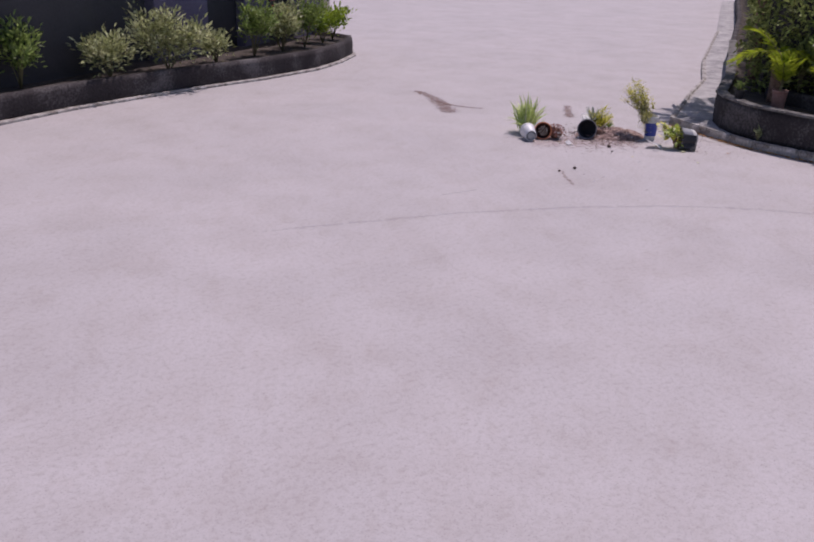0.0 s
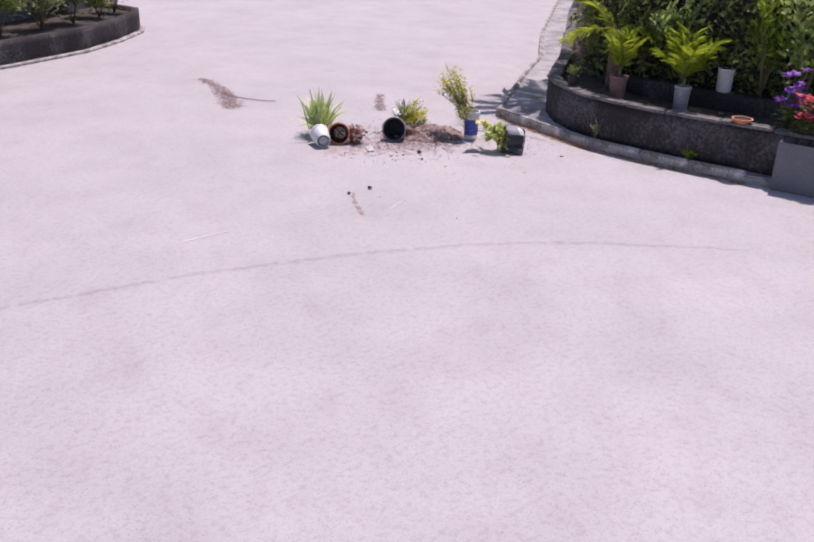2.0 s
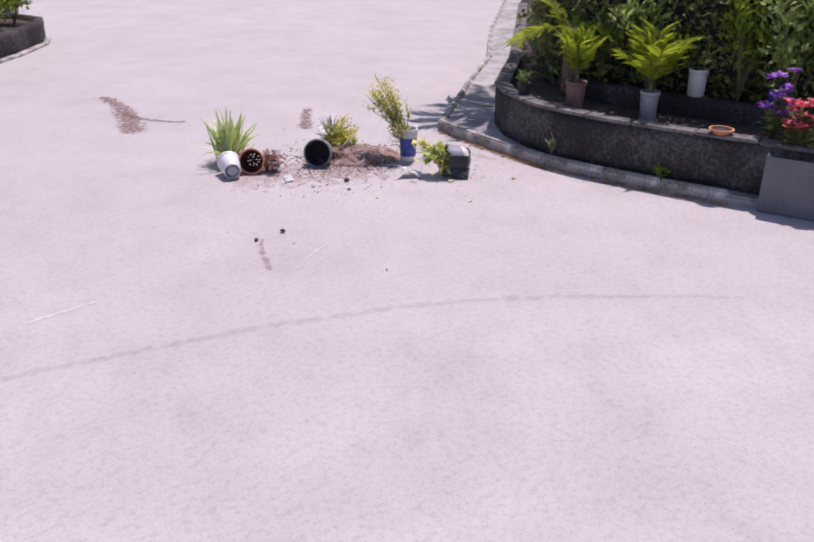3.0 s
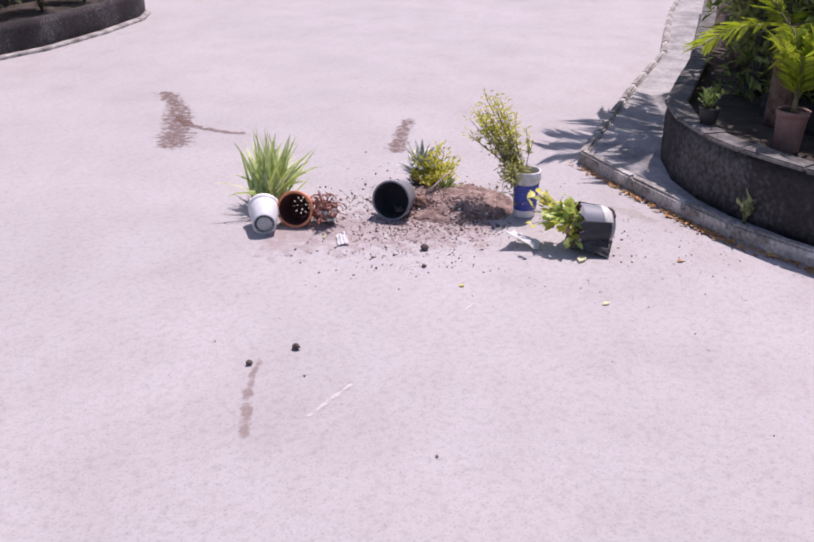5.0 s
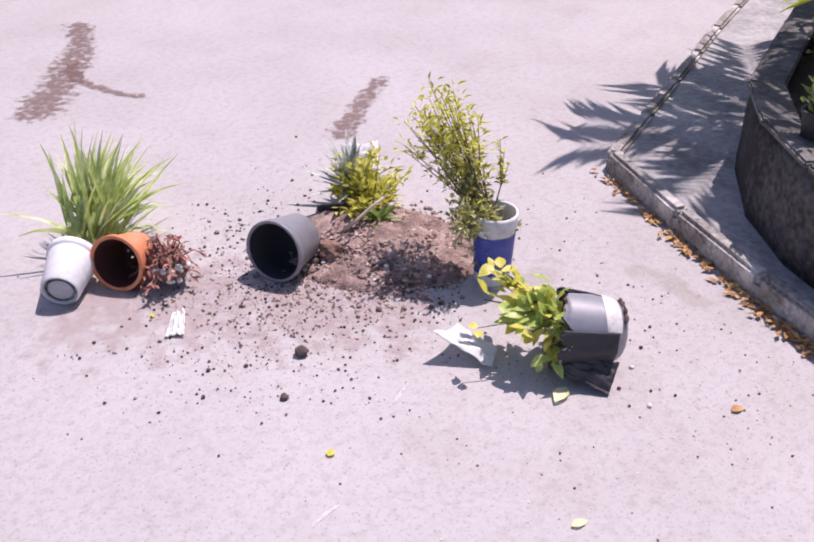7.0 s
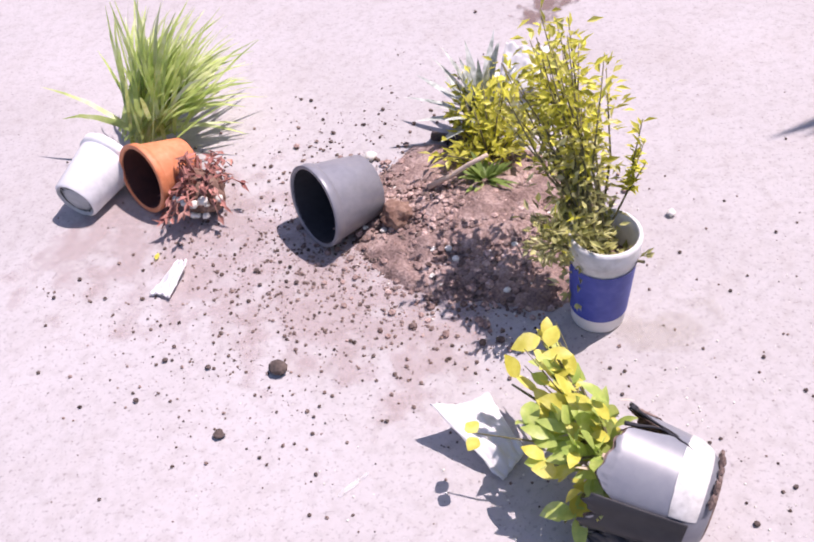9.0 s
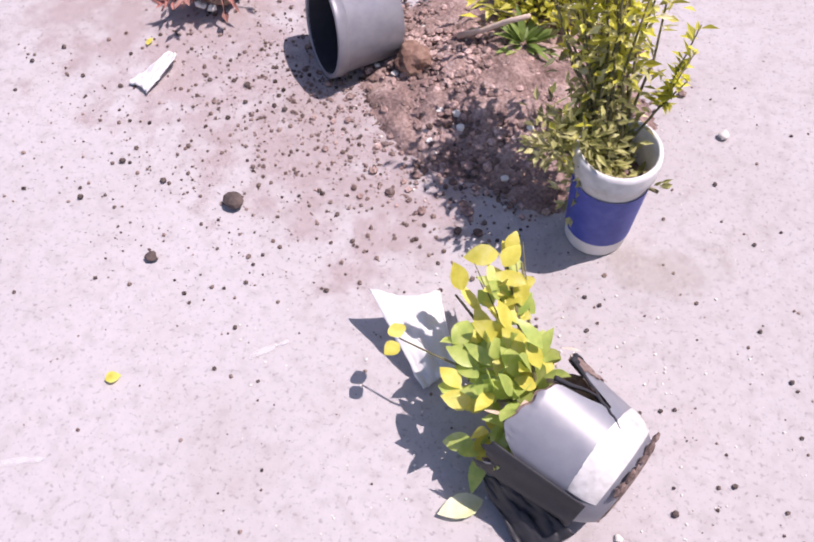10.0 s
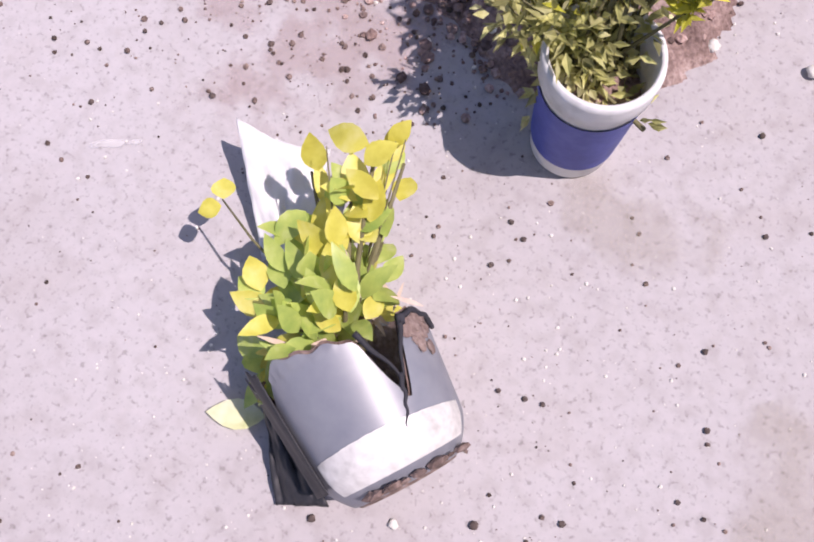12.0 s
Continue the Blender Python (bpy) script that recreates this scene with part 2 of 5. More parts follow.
DUSTSTAIN = stain_material("beige_dust_film", (0.42, 0.36, 0.27), 0.2, 12)
PALELEAF = material("pale_bleached_leaf", [(0.6, 0.64, 0.3), (0.78, 0.8, 0.5), (0.84, 0.85, 0.62)], scale=16, fine=60, rough=0.5, bump=0.2, trans=0.3, per_piece=0.2)
PINKSTAIN = stain_material("faint_soil_film", (0.46, 0.33, 0.31), 0.3, 14)
GREYSTAIN = stain_material("grey_worn_line", (0.3, 0.28, 0.28), 0.14, 18)
WHITESCUFF = stain_material("white_scrape", (0.75, 0.73, 0.72), 0.5, 30)


# ---- building helpers ----
def mesh_of(name, verts, faces, smooth=True):
    me = bpy.data.meshes.new(name)
    me.from_pydata([tuple(v) for v in verts], [], faces)
    me.update()
    if smooth:
        me.shade_smooth()
    return me


def solid(name, me, mat, parent=None, label=""):
    for m in (mat if isinstance(mat, (list, tuple)) else [mat]):
        me.materials.append(m)
    ob = new(name, me)
    if parent:
        ob.parent = parent
    if label:
        ob["label"] = label
    return ob


def branches(rods, mat, parent, name="stem", label=""):
    """Each rod its own piece."""
    for v, f in rods:
        solid(name, mesh_of(name, v, f), mat, parent, label)


def stuff(ob):
    ob["kind"] = "stuff"
    return ob


def part(name, bm, mat, parent=None, label=""):
    me = bpy.data.meshes.new(name)
    bm.normal_update()
    bm.to_mesh(me)
    bm.free()
    return solid(name, me, mat, parent, label)


def base_of(name, at=(0, 0, 0), rz=0.0):
    ob = new(name)
    ob.matrix_basis = pose(*at, 0, 0, rz)
    return ob


def lathe(profile, seg=44, wob=0.0, cap=False, seed=0):
    """A turned body round z from (radius, height) pairs; wob: how far it is out of true."""
    rnd = random.Random(seed)
    ph = [rnd.uniform(0, 6.28) for _ in range(3)]
    vs, fs = [], []
    for r, z in profile:
        for k in range(seg):
            a = 2 * math.pi * k / seg
            rr = r * (1 + wob * (math.sin(2 * a + ph[0]) + 0.5 * math.sin(3 * a + ph[1])))
            vs.append((rr * math.cos(a), rr * math.sin(a), z))
    for i in range(len(profile) - 1):
        for k in range(seg):
            k2 = (k + 1) % seg
            fs.append((i * seg + k, i * seg + k2, (i + 1) * seg + k2, (i + 1) * seg + k))
    if cap:
        fs.append(tuple(range(seg))[::-1])
    return vs, fs


def lying(base, way, r0, r1, h):
    """The pose of a tapered pot that lies on its side: base is the place of its foot's lowest point, way where its mouth points."""
    d = Vector((way[0], way[1], 0)).normalized()
    s = (r1 - r0) / h
    d = d * math.sqrt(1 - s * s) + Vector((0, 0, s))
    q = d.to_track_quat("Z", "Y").to_matrix().to_4x4()
    return Matrix.Translation((base[0], base[1], r0 * math.sqrt(1 - s * s) + 0.001)) @ q


def leaves(items, length, width, bend=0.25, rnd=None, cup=0.2):
    """Leaf blades: items are (place, way, up); each is a folded, pointed oval blade. Returns verts, faces."""
    rnd = rnd or random.Random(1)
    vs, fs = [], []
    for p, d, u in items:
        d = d.normalized()
        s = d.cross(u)
        if s.length < 1e-4:
            s = d.cross(Vector((1, 0.3, 0.2)))
        s.normalize()
        n = s.cross(d)
        L, w = length * rnd.uniform(0.65, 1.25), width * rnd.uniform(0.7, 1.2)
        i = len(vs)
        b = bend * rnd.uniform(0.2, 1.8)
        rows = ((0, 0.06), (0.12, 0.5), (0.28, 0.88), (0.48, 1.0), (0.68, 0.82), (0.86, 0.42), (1, 0.0))
        for t, wd in rows:
            c = p + d * (L * t) - n * (b * L * t * t)
            if wd == 0:
                vs.append(c)
            else:
                vs += [c - s * (w * wd / 2) + n * (cup * w * wd / 2), c, c + s * (w * wd / 2) + n * (cup * w * wd / 2)]
        for k in range(len(rows) - 2):
            q = i + 3 * k
            fs += [(q, q + 1, q + 4, q + 3), (q + 1, q + 2, q + 5, q + 4)]
        q = i + 3 * (len(rows) - 2)
        fs += [(q, q + 1, q + 3), (q + 1, q + 2, q + 3)]
    return vs, fs


def each_leaf(items, length, width, bend, rnd, mat, parent):
    """Every leaf a piece of its own."""
    for it in items:
        solid("leaf", mesh_of("leaf", *leaves([it], length, width, bend, rnd)), mat, parent)


def small_leaves(items, length, width, rnd):
    """Cheap two-quad leaves for masses of foliage."""
    vs, fs = [], []
    for p, d, u in items:
        d = d.normalized()
        s = d.cross(u)
        if s.length < 1e-4:
            s = Vector((1, 0, 0))
        s.normalize()
        n = s.cross(d)
        L, w = length * rnd.uniform(0.6, 1.3), width * rnd.uniform(0.7, 1.3)
        i = len(vs)
        vs += [p, p + d * L * 0.45 - s * w / 2 + n * w * 0.12, p + d * L - n * L * 0.15, p + d * L * 0.45 + s * w / 2 + n * w * 0.12]
        fs += [(i, i + 1, i + 2), (i, i + 2, i + 3)]
    return vs, fs


def tube(points, r0, r1, seg=6):
    """A tapered round rod along points."""
    vs, fs = [], []
    pts = [Vector(p) for p in points]
    for i, p in enumerate(pts):
        d = (pts[min(i + 1, len(pts) - 1)] - pts[max(i - 1, 0)]).normalized()
        a = d.orthogonal().normalized()
        b = d.cross(a)
        r = r0 + (r1 - r0) * i / max(1, len(pts) - 1)
        vs += [p + (a * math.cos(2 * math.pi * k / seg) + b * math.sin(2 * math.pi * k / seg)) * r for k in range(seg)]
    for i in range(len(pts) - 1):
        for k in range(seg):
            k2 = (k + 1) % seg
            fs.append((i * seg + k, i * seg + k2, (i + 1) * seg + k2, (i + 1) * seg + k))
    fs.append(tuple(range(seg))[::-1])
    fs.append(tuple(range((len(pts) - 1) * seg, len(pts) * seg)))
    return vs, fs


def merge(*lists):
    vs, fs = [], []
    for v, f in lists:
        o = len(vs)
        vs += list(v)
        fs += [tuple(k + o for k in q) for q in f]
    return vs, fs


def rock(r, rnd, flat=0.65, sub=2):
    bm = bmesh.new()
    bmesh.ops.create_icosphere(bm, subdivisions=sub, radius=1)
    off = Vector((rnd.uniform(0, 50), rnd.uniform(0, 50), 0))
    for v in bm.verts:
        k = 1 + 0.35 * noise.noise(v.co * 1.3 + off) + 0.18 * noise.noise(v.co * 3.1 + off)
        v.co = Vector((v.co.x * k, v.co.y * k * rnd.uniform(0.97, 1.03), v.co.z * k * flat)) * r
    return bm


def ribbon_wall(line, z0, z1, thick, inward, step=0.12, rough=0.006, seed=3):
    """A wall of that thickness along a bent line, uneven by rough; inward: +1 or -1, the side to which it is thick."""
    pts = [Vector((x, y, 0)) for x, y in line]
    fine = []
    for a, b in zip(pts, pts[1:]):
        k = max(1, int((b - a).length / step))
        fine += [a.lerp(b, i / k) for i in range(k)]
    fine.append(pts[-1])
    out = []
    for i, p in enumerate(fine):
        d = (fine[min(i + 1, len(fine) - 1)] - fine[max(i - 1, 0)]).normalized()
        out.append((p, Vector((-d.y, d.x, 0)) * inward))
    rows = 5
    vs, fs = [], []
    for p, nrm in out:
        ring = []
        for j in range(rows + 1):
            z = z0 + (z1 - z0) * j / rows
            q = p + nrm * (rough * noise.noise(Vector((p.x * 4, p.y * 4, z * 4 + seed))) + (0.008 if j in (0, rows) else 0))
            ring.append((q.x, q.y, z + (0.004 * noise.noise(p * 3) if j == rows else 0)))
        q = p + nrm * thick
        ring += [(q.x, q.y, z1), (q.x, q.y, z0)]
        vs += ring
    w = rows + 3
    for i in range(len(out) - 1):
        for j in range(w):
            j2 = (j + 1) % w
            fs.append((i * w + j, (i + 1) * w + j, (i + 1) * w + j2, i * w + j2))
    fs.append(tuple(range(w)))
    fs.append(tuple((len(out) - 1) * w + j for j in range(w))[::-1])
    return vs, fs


def slab(outline, z0, z1, bevel=0.012):
    """A flat slab over an outline."""
    bm = bmesh.new()
    f = bm.faces.new([bm.verts.new((x, y, z0)) for x, y in outline])
    if f.normal.z < 0:
        f.normal_flip()
    top = bmesh.ops.extrude_face_region(bm, geom=[f])
    for v in [g for g in top["geom"] if isinstance(g, bmesh.types.BMVert)]:
        v.co.z = z1
    bmesh.ops.recalc_face_normals(bm, faces=bm.faces)
    es = [e for e in bm.edges if all(abs(v.co.z - z1) < 1e-5 for v in e.verts)]
    if bevel:
        bmesh.ops.bevel(bm, geom=es, offset=bevel, segments=2, affect="EDGES")
    return bm


def film_patch(name, line, width, mat, z=0.003, seed=1, label=""):
    """A thin film on the ground along a line, with a cover that fades to its sides."""
    pts = [Vector((x, y, 0)) for x, y in line]
    fine = []
    for a, b in zip(pts, pts[1:]):
        k = max(2, int((b - a).length / 0.05))
        fine += [a.lerp(b, i / k) for i in range(k)]
    fine.append(pts[-1])
    n = len(fine)
    cols = 9
    vs, fs, cover = [], [], []
    for i, p in enumerate(fine):
        d = (fine[min(i + 1, n - 1)] - fine[max(i - 1, 0)]).normalized()
        s = Vector((-d.y, d.x, 0))
        t = i / (n - 1)
        w = (width[0] + (width[1] - width[0]) * t) * (1 + 0.3 * noise.noise(Vector((t * 5, seed, 0))))
        for j in range(cols):
            u = j / (cols - 1) * 2 - 1
            vs.append(p + s * u * w + Vector((0, 0, z)))
            cover.append(max(0.0, (1 - u * u)) * min(1, 8 * t, 8 * (1 - t)) * 0.75)
    for i in range(n - 1):
        for j in range(cols - 1):
            a = i * cols + j
            fs.append((a, a + 1, a + cols + 1, a + cols))
    me = mesh_of(name, vs, fs)
    at = me.attributes.new("cover", "FLOAT", "POINT")
    at.data.foreach_set("value", cover)
    ob = solid(name, me, mat)
    return tagged(ob, label, "stain", kind="structure")


# ---- ground ----
def build_ground():
    ring = [0, 1.5, 3, 5, 8, 12, 18, 30, 60, 140, 400, 1500]
    seg = 48
    vs, fs = [(0.3, -1, 0)], []
    for r in ring[1:]:
        vs += [(0.3 + r * math.cos(2 * math.pi * k / seg), -1 + r * math.sin(2 * math.pi * k / seg), 0) for k in range(seg)]
    for k in range(seg):
        fs.append((0, 1 + k, 1 + (k + 1) % seg))
    for i in range(len(ring) - 2):
        for k in range(seg):
            a, b = 1 + i * seg + k, 1 + i * seg + (k + 1) % seg
            fs.append((a, a + seg, b + seg, b))
    return tagged(solid("road", mesh_of("road", vs, fs), ROAD), "pale worn concrete road with faint stains and specks", "road", kind="structure")


build_ground()
film_patch("stain", [(-1.98, 2.42), (-1.72, 2.42), (-1.55, 2.05), (-1.42, 1.5), (-1.33, 0.95)], (0.12, 0.24), BROWNSTAIN, seed=1, label="brown soil stain washed across the concrete")
film_patch("stain", [(-1.55, 1.9), (-1.36, 1.6), (-1.1, 1.46), (-0.9, 1.43)], (0.08, 0.045), BROWNSTAIN, z=0.005, seed=2, label="thin brown tail of a soil stain")
film_patch("stain", [(0.08, 1.9), (0.03, 1.6), (0.0, 1.3), (-0.02, 1.0)], (0.08, 0.13), BROWNSTAIN, seed=3, label="brown streak of washed soil on concrete")
film_patch("stain", [(-0.44, -1.19), (-0.46, -1.4), (-0.42, -1.78)], (0.018, 0.05), FAINTSTAIN, seed=4, label="small brown smear on the concrete")
film_patch("stain", [(-0.75, -0.12), (0.0, -0.1), (0.6, 0.0)], (0.62, 0.45), PINKSTAIN, z=0.002, seed=5, label="thin film of soil dust on concrete")
film_patch("crack", [(-3.2, -3.35), (-1.95, -2.82), (-1.38, -2.58), (-1.0, -2.48), (-0.55, -2.35), (0.11, -2.24), (0.48, -2.21), (0.94, -2.24), (1.6, -2.34), (2.4, -2.55)], (0.05, 0.05), GREYSTAIN, seed=6, label="faint grey joint line across the concrete")
film_patch("scrape", [(-1.55, -2.17), (-1.37, -2.05), (-1.2, -1.94)], (0.02, 0.016), WHITESCUFF, seed=7, label="short white scrape on the concrete")
film_patch("scrape", [(0.27, -0.92), (0.31, -0.86), (0.35, -0.81)], (0.014, 0.01), WHITESCUFF, seed=8, label="pale scrape on the concrete")
film_patch("scrape", [(-0.27, -1.65), (-0.18, -1.51), (-0.09, -1.38)], (0.022, 0.014), WHITESCUFF, seed=9, label="pale scrape on the concrete")
film_patch("scrape", [(0.405, -0.505), (0.424, -0.45), (0.438, -0.4)], (0.012, 0.008), WHITESCUFF, seed=10, label="short pale scrape on the concrete")
film_patch("stain", [(0.68, 0.03), (0.76, 0.14), (0.86, 0.3)], (0.1, 0.14), DUSTSTAIN, z=0.004, seed=11, label="beige dust beside the bucket")
film_patch("stain", [(1.0, 0.25), (1.17, 0.17), (1.3, 0.0)], (0.08, 0.1), DUSTSTAIN, z=0.004, seed=12, label="beige dust on the concrete near the kerb")

# ---- planting strip with its walls ----
FRONT = [(1.04, 0.92), (1.23, 0.48), (1.41, 0.1), (1.55, -0.15), (1.86, -0.52), (2.13, -0.8), (2.45, -1.1)]
BACKLINE = [(1.04, 0.92), (1.7, 2.55), (2.25, 3.8), (2.9, 6.0), (4.7, 11.0), (8.0, 21.0)]
WALL = [(1.48, 0.85), (1.45, 0.5), (1.5, 0.2), (1.59, -0.01), (1.78, -0.29), (2.01, -0.53), (2.31, -0.83), (2.6, -1.09), (3.5, -1.95), (4.7, -3.0)]
SIDE = [(1.48, 0.85), (1.95, 2.0), (2.6, 3.9), (3.3, 6.0), (5.1, 11.0), (8.4, 21.0)]
plinth = part("plinth", slab(FRONT + [(3.4, -1.9), (4.6, -3.1), (10, -2), (14, 21)] + BACKLINE[:0:-1], -0.02, 0.06, 0.014), PLINTH)
tagged(plinth, "low concrete plinth with sunlit edge and leaf shadows", "plinth", kind="structure")


def kerb_run(line, label):
    """Kerb stones end to end along a line, each its own piece."""
    holder = base_of("kerb")
    rnd = random.Random(5)
    pts = [Vector((x, y, 0)) for x, y in line]
    for a, b in zip(pts, pts[1:]):
        L = (b - a).length
        k = max(1, round(L / 0.45))
        for i in range(k):
            p, q = a.lerp(b, i / k), a.lerp(b, (i + 1) / k)
            d = (q - p).normalized()
            s = Vector((-d.y, d.x, 0))
            bm = bmesh.new()
            ll = (q - p).length - 0.008
            bmesh.ops.create_cube(bm, size=1)
            for v in bm.verts:
                v.co = Vector((v.co.x * ll, v.co.y * 0.055, v.co.z * 0.085))
            bmesh.ops.bevel(bm, geom=list(bm.edges), offset=0.012, segments=2, affect="EDGES")
            for v in bm.verts:
                v.co += Vector((0, 0.006 * noise.noise(v.co * 9 + p), 0.005 * noise.noise(v.co * 7 + p * 2)))
            st = part("kerb_stone", bm, KERB, holder)
            st.matrix_basis = Matrix.Translation((p + q) / 2 + s * 0.026 * (1 if line is FRONT else -1) + Vector((0, 0, 0.0385 + rnd.uniform(-0.004, 0.004)))) @ Matrix.Rotation(math.atan2(d.y, d.x), 4, "Z")
    return tagged(holder, label, "kerb", kind="structure")


kerb_run(FRONT, "worn pale concrete kerb stones beside the road")
kerb_run(BACKLINE[:5], "sunlit kerb edge running away along the planter")

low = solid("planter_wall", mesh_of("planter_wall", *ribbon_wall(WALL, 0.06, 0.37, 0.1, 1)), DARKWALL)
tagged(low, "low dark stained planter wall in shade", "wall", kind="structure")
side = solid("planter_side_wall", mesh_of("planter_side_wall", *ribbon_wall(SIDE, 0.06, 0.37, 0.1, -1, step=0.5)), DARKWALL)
tagged(side, "dark planter side wall running back along the kerb", "wall", kind="structure")


def coping_run(line, z, inward):
    holder = base_of("coping")
    rnd = random.Random(8)
    pts = [Vector((x, y, 0)) for x, y in line]
    for a, b in zip(pts, pts[1:]):
        k = max(1, round((b - a).length / 0.4))
        for i in range(k):
            p, q = a.lerp(b, i / k), a.lerp(b, (i + 1) / k)
            d = (q - p).normalized()
            s = Vector((-d.y, d.x, 0)) * inward
            bm = bmesh.new()
            bmesh.ops.create_cube(bm, size=1)
            for v in bm.verts:
                v.co = Vector((v.co.x * ((q - p).length - 0.006), v.co.y * 0.12, v.co.z * 0.024))
            bmesh.ops.bevel(bm, geom=list(bm.edges), offset=0.007, segments=2, affect="EDGES")
            for v in bm.verts:
                v.co += Vector((0, 0.006 * noise.noise(v.co * 9 + p), 0.004 * noise.noise(v.co * 7 + p * 2)))
            st = part("coping_stone", bm, COPING, holder)
            st.matrix_basis = Matrix.Translation((p + q) / 2 + s * 0.05 + Vector((0, 0, z + rnd.uniform(-0.003, 0.003)))) @ Matrix.Rotation(math.atan2(d.y, d.x), 4, "Z")
    return tagged(holder, "weathered flat coping stones on the planter wall", "coping", kind="structure")


coping_run(WALL[:9], 0.388, 1)
coping_run(SIDE[:4], 0.388, -1)
bed = part("planter_bed", slab([(x + 0.08, y + 0.06) for x, y in WALL] + [(9, -2), (12, 20)] + [(x + 0.08, y) for x, y in SIDE[:0:-1]], 0.05, 0.33, 0), BEDSOIL)
tagged(bed, "dark bed of soil behind the planter wall", "planting bed", kind="structure")


def foliage_band(name, line, z0, z1, depth, count, length, width, mat, seed, label, category):
    """A dense leafy band along a line, leaves pointing every way, uneven on top."""
    rnd = random.Random(seed)
    pts = [Vector((x, y, 0)) for x, y in line]
    seg = [(a, b, (b - a).length) for a, b in zip(pts, pts[1:])]
    tot = sum(s[2] for s in seg)
    items = []
    for _ in range(count):
        u = rnd.uniform(0, tot)
        for a, b, L in seg:
            if u <= L:
                break
            u -= L
        p = a.lerp(b, min(1, u / L))
        d = (b - a).normalized()
        s = Vector((d.y, -d.x, 0))
        top = z1 * (1 + 0.16 * noise.noise(p * 1.7) + 0.1 * noise.noise(p * 5))
        z = z0 + (top - z0) * rnd.random()
        off = depth * (rnd.random() ** 2) * rnd.choice((-1, 1)) * 0.5 + 0.12 * noise.noise(Vector((p.x * 3, p.y * 3, z * 3)))
        q = p + s * off + Vector((0, 0, z))
        w = Vector((rnd.gauss(0, 1), rnd.gauss(0, 1), rnd.gauss(0.1, 0.8)))
        items.append((q, w, Vector((rnd.gauss(0, 0.6), rnd.gauss(0, 0.6), 1))))
    ob = solid(name, mesh_of(name, *small_leaves(items, length, width, rnd), smooth=False), mat)
    return tagged(ob, label, category, kind="stuff")


# dark hedge with its supporting wall, behind the planter
REAR = [(2.0, 1.25), (2.15, 0.75), (2.45, 0.35), (2.9, -0.1), (3.5, -0.65), (4.5, -1.6), (5.8, -2.8)]
REARSIDE = [(2.0, 1.25), (2.45, 2.4), (3.1, 4.2), (3.8, 6.2), (5.6, 11.2), (8.9, 21.2)]
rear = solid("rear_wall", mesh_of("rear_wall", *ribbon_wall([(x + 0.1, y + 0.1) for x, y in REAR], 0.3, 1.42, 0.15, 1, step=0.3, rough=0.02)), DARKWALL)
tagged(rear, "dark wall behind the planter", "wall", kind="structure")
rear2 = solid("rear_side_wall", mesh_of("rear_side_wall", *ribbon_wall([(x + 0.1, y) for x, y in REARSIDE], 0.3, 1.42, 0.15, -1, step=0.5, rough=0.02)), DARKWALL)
tagged(rear2, "dark side wall behind the planter", "wall", kind="structure")
foliage_band("hedge", REAR, 0.35, 1.5, 0.3, 9000, 0.07, 0.035, HEDGELEAF, 21, "dense dark green hedge in deep shade", "hedge")
foliage_band("hedge", REARSIDE, 0.35, 1.5, 0.3, 7000, 0.09, 0.045, HEDGELEAF, 22, "dense dark green hedge running away from the road", "hedge")


def pot_profile(r0, r1, h, t=0.006, lip=0.008):
    return [(0.0005, 0), (r0 * 0.9, 0), (r0, 0.004), (r0 + (r1 - r0) * 0.82, h * 0.82), (r1 - 0.002, h * 0.86), (r1 + lip * 0.3, h * 0.865), (r1 + lip * 0.5, h * 0.99), (r1 + lip * 0.3, h), (r1 - t, h), (r1 - t * 1.4, h * 0.97)]


def inner_profile(r0, r1, h, t=0.006, depth=0.02):
    return [(r1 - t * 1.3, h * 0.985), (r0 + (r1 - r0) * 0.5 - t, h * 0.5), (r0 - t, depth), (0.0005, depth)]


def palm_leaves(rnd, fronds, length, up, leaflet, droop=0.9):
    """Feather fronds: (rods, leaflets) as verts and faces."""
    rods, items = [], []
    for k in range(fronds):
        a = 2 * math.pi * k / fronds + rnd.uniform(-0.35, 0.35)
        e = rnd.uniform(up - 0.35, up + 0.3)
        L = length * rnd.uniform(0.75, 1.15)
        d = Vector((math.cos(a) * math.cos(e), math.sin(a) * math.cos(e), math.sin(e)))
        p = Vector((0, 0, 0))
        pts = [p.copy()]
        n = 12
        for i in range(n):
            d = (d + Vector((0, 0, -droop / n * (0.3 + i / n)))).normalized()
            p = p + d * (L / n)
            pts.append(p.copy())
            if i > 1:
                s = d.cross(Vector((0, 0, 1)))
                s = s.normalized() if s.length > 0.01 else Vector((1, 0, 0))
                for sg in (-1, 1):
                    for half in (0, 0.5):
                        q = pts[-2].lerp(p, half)
                        items.append((q, s * sg * 0.85 + d * 0.75 + Vector((0, 0, rnd.uniform(-0.1, 0.35))), Vector((0, 0, 1)) + s * rnd.uniform(-0.3, 0.3)))
        rods.append(tube(pts, 0.005, 0.0015, 5))
    return merge(*rods), small_leaves(items, leaflet, leaflet * 0.13, rnd)


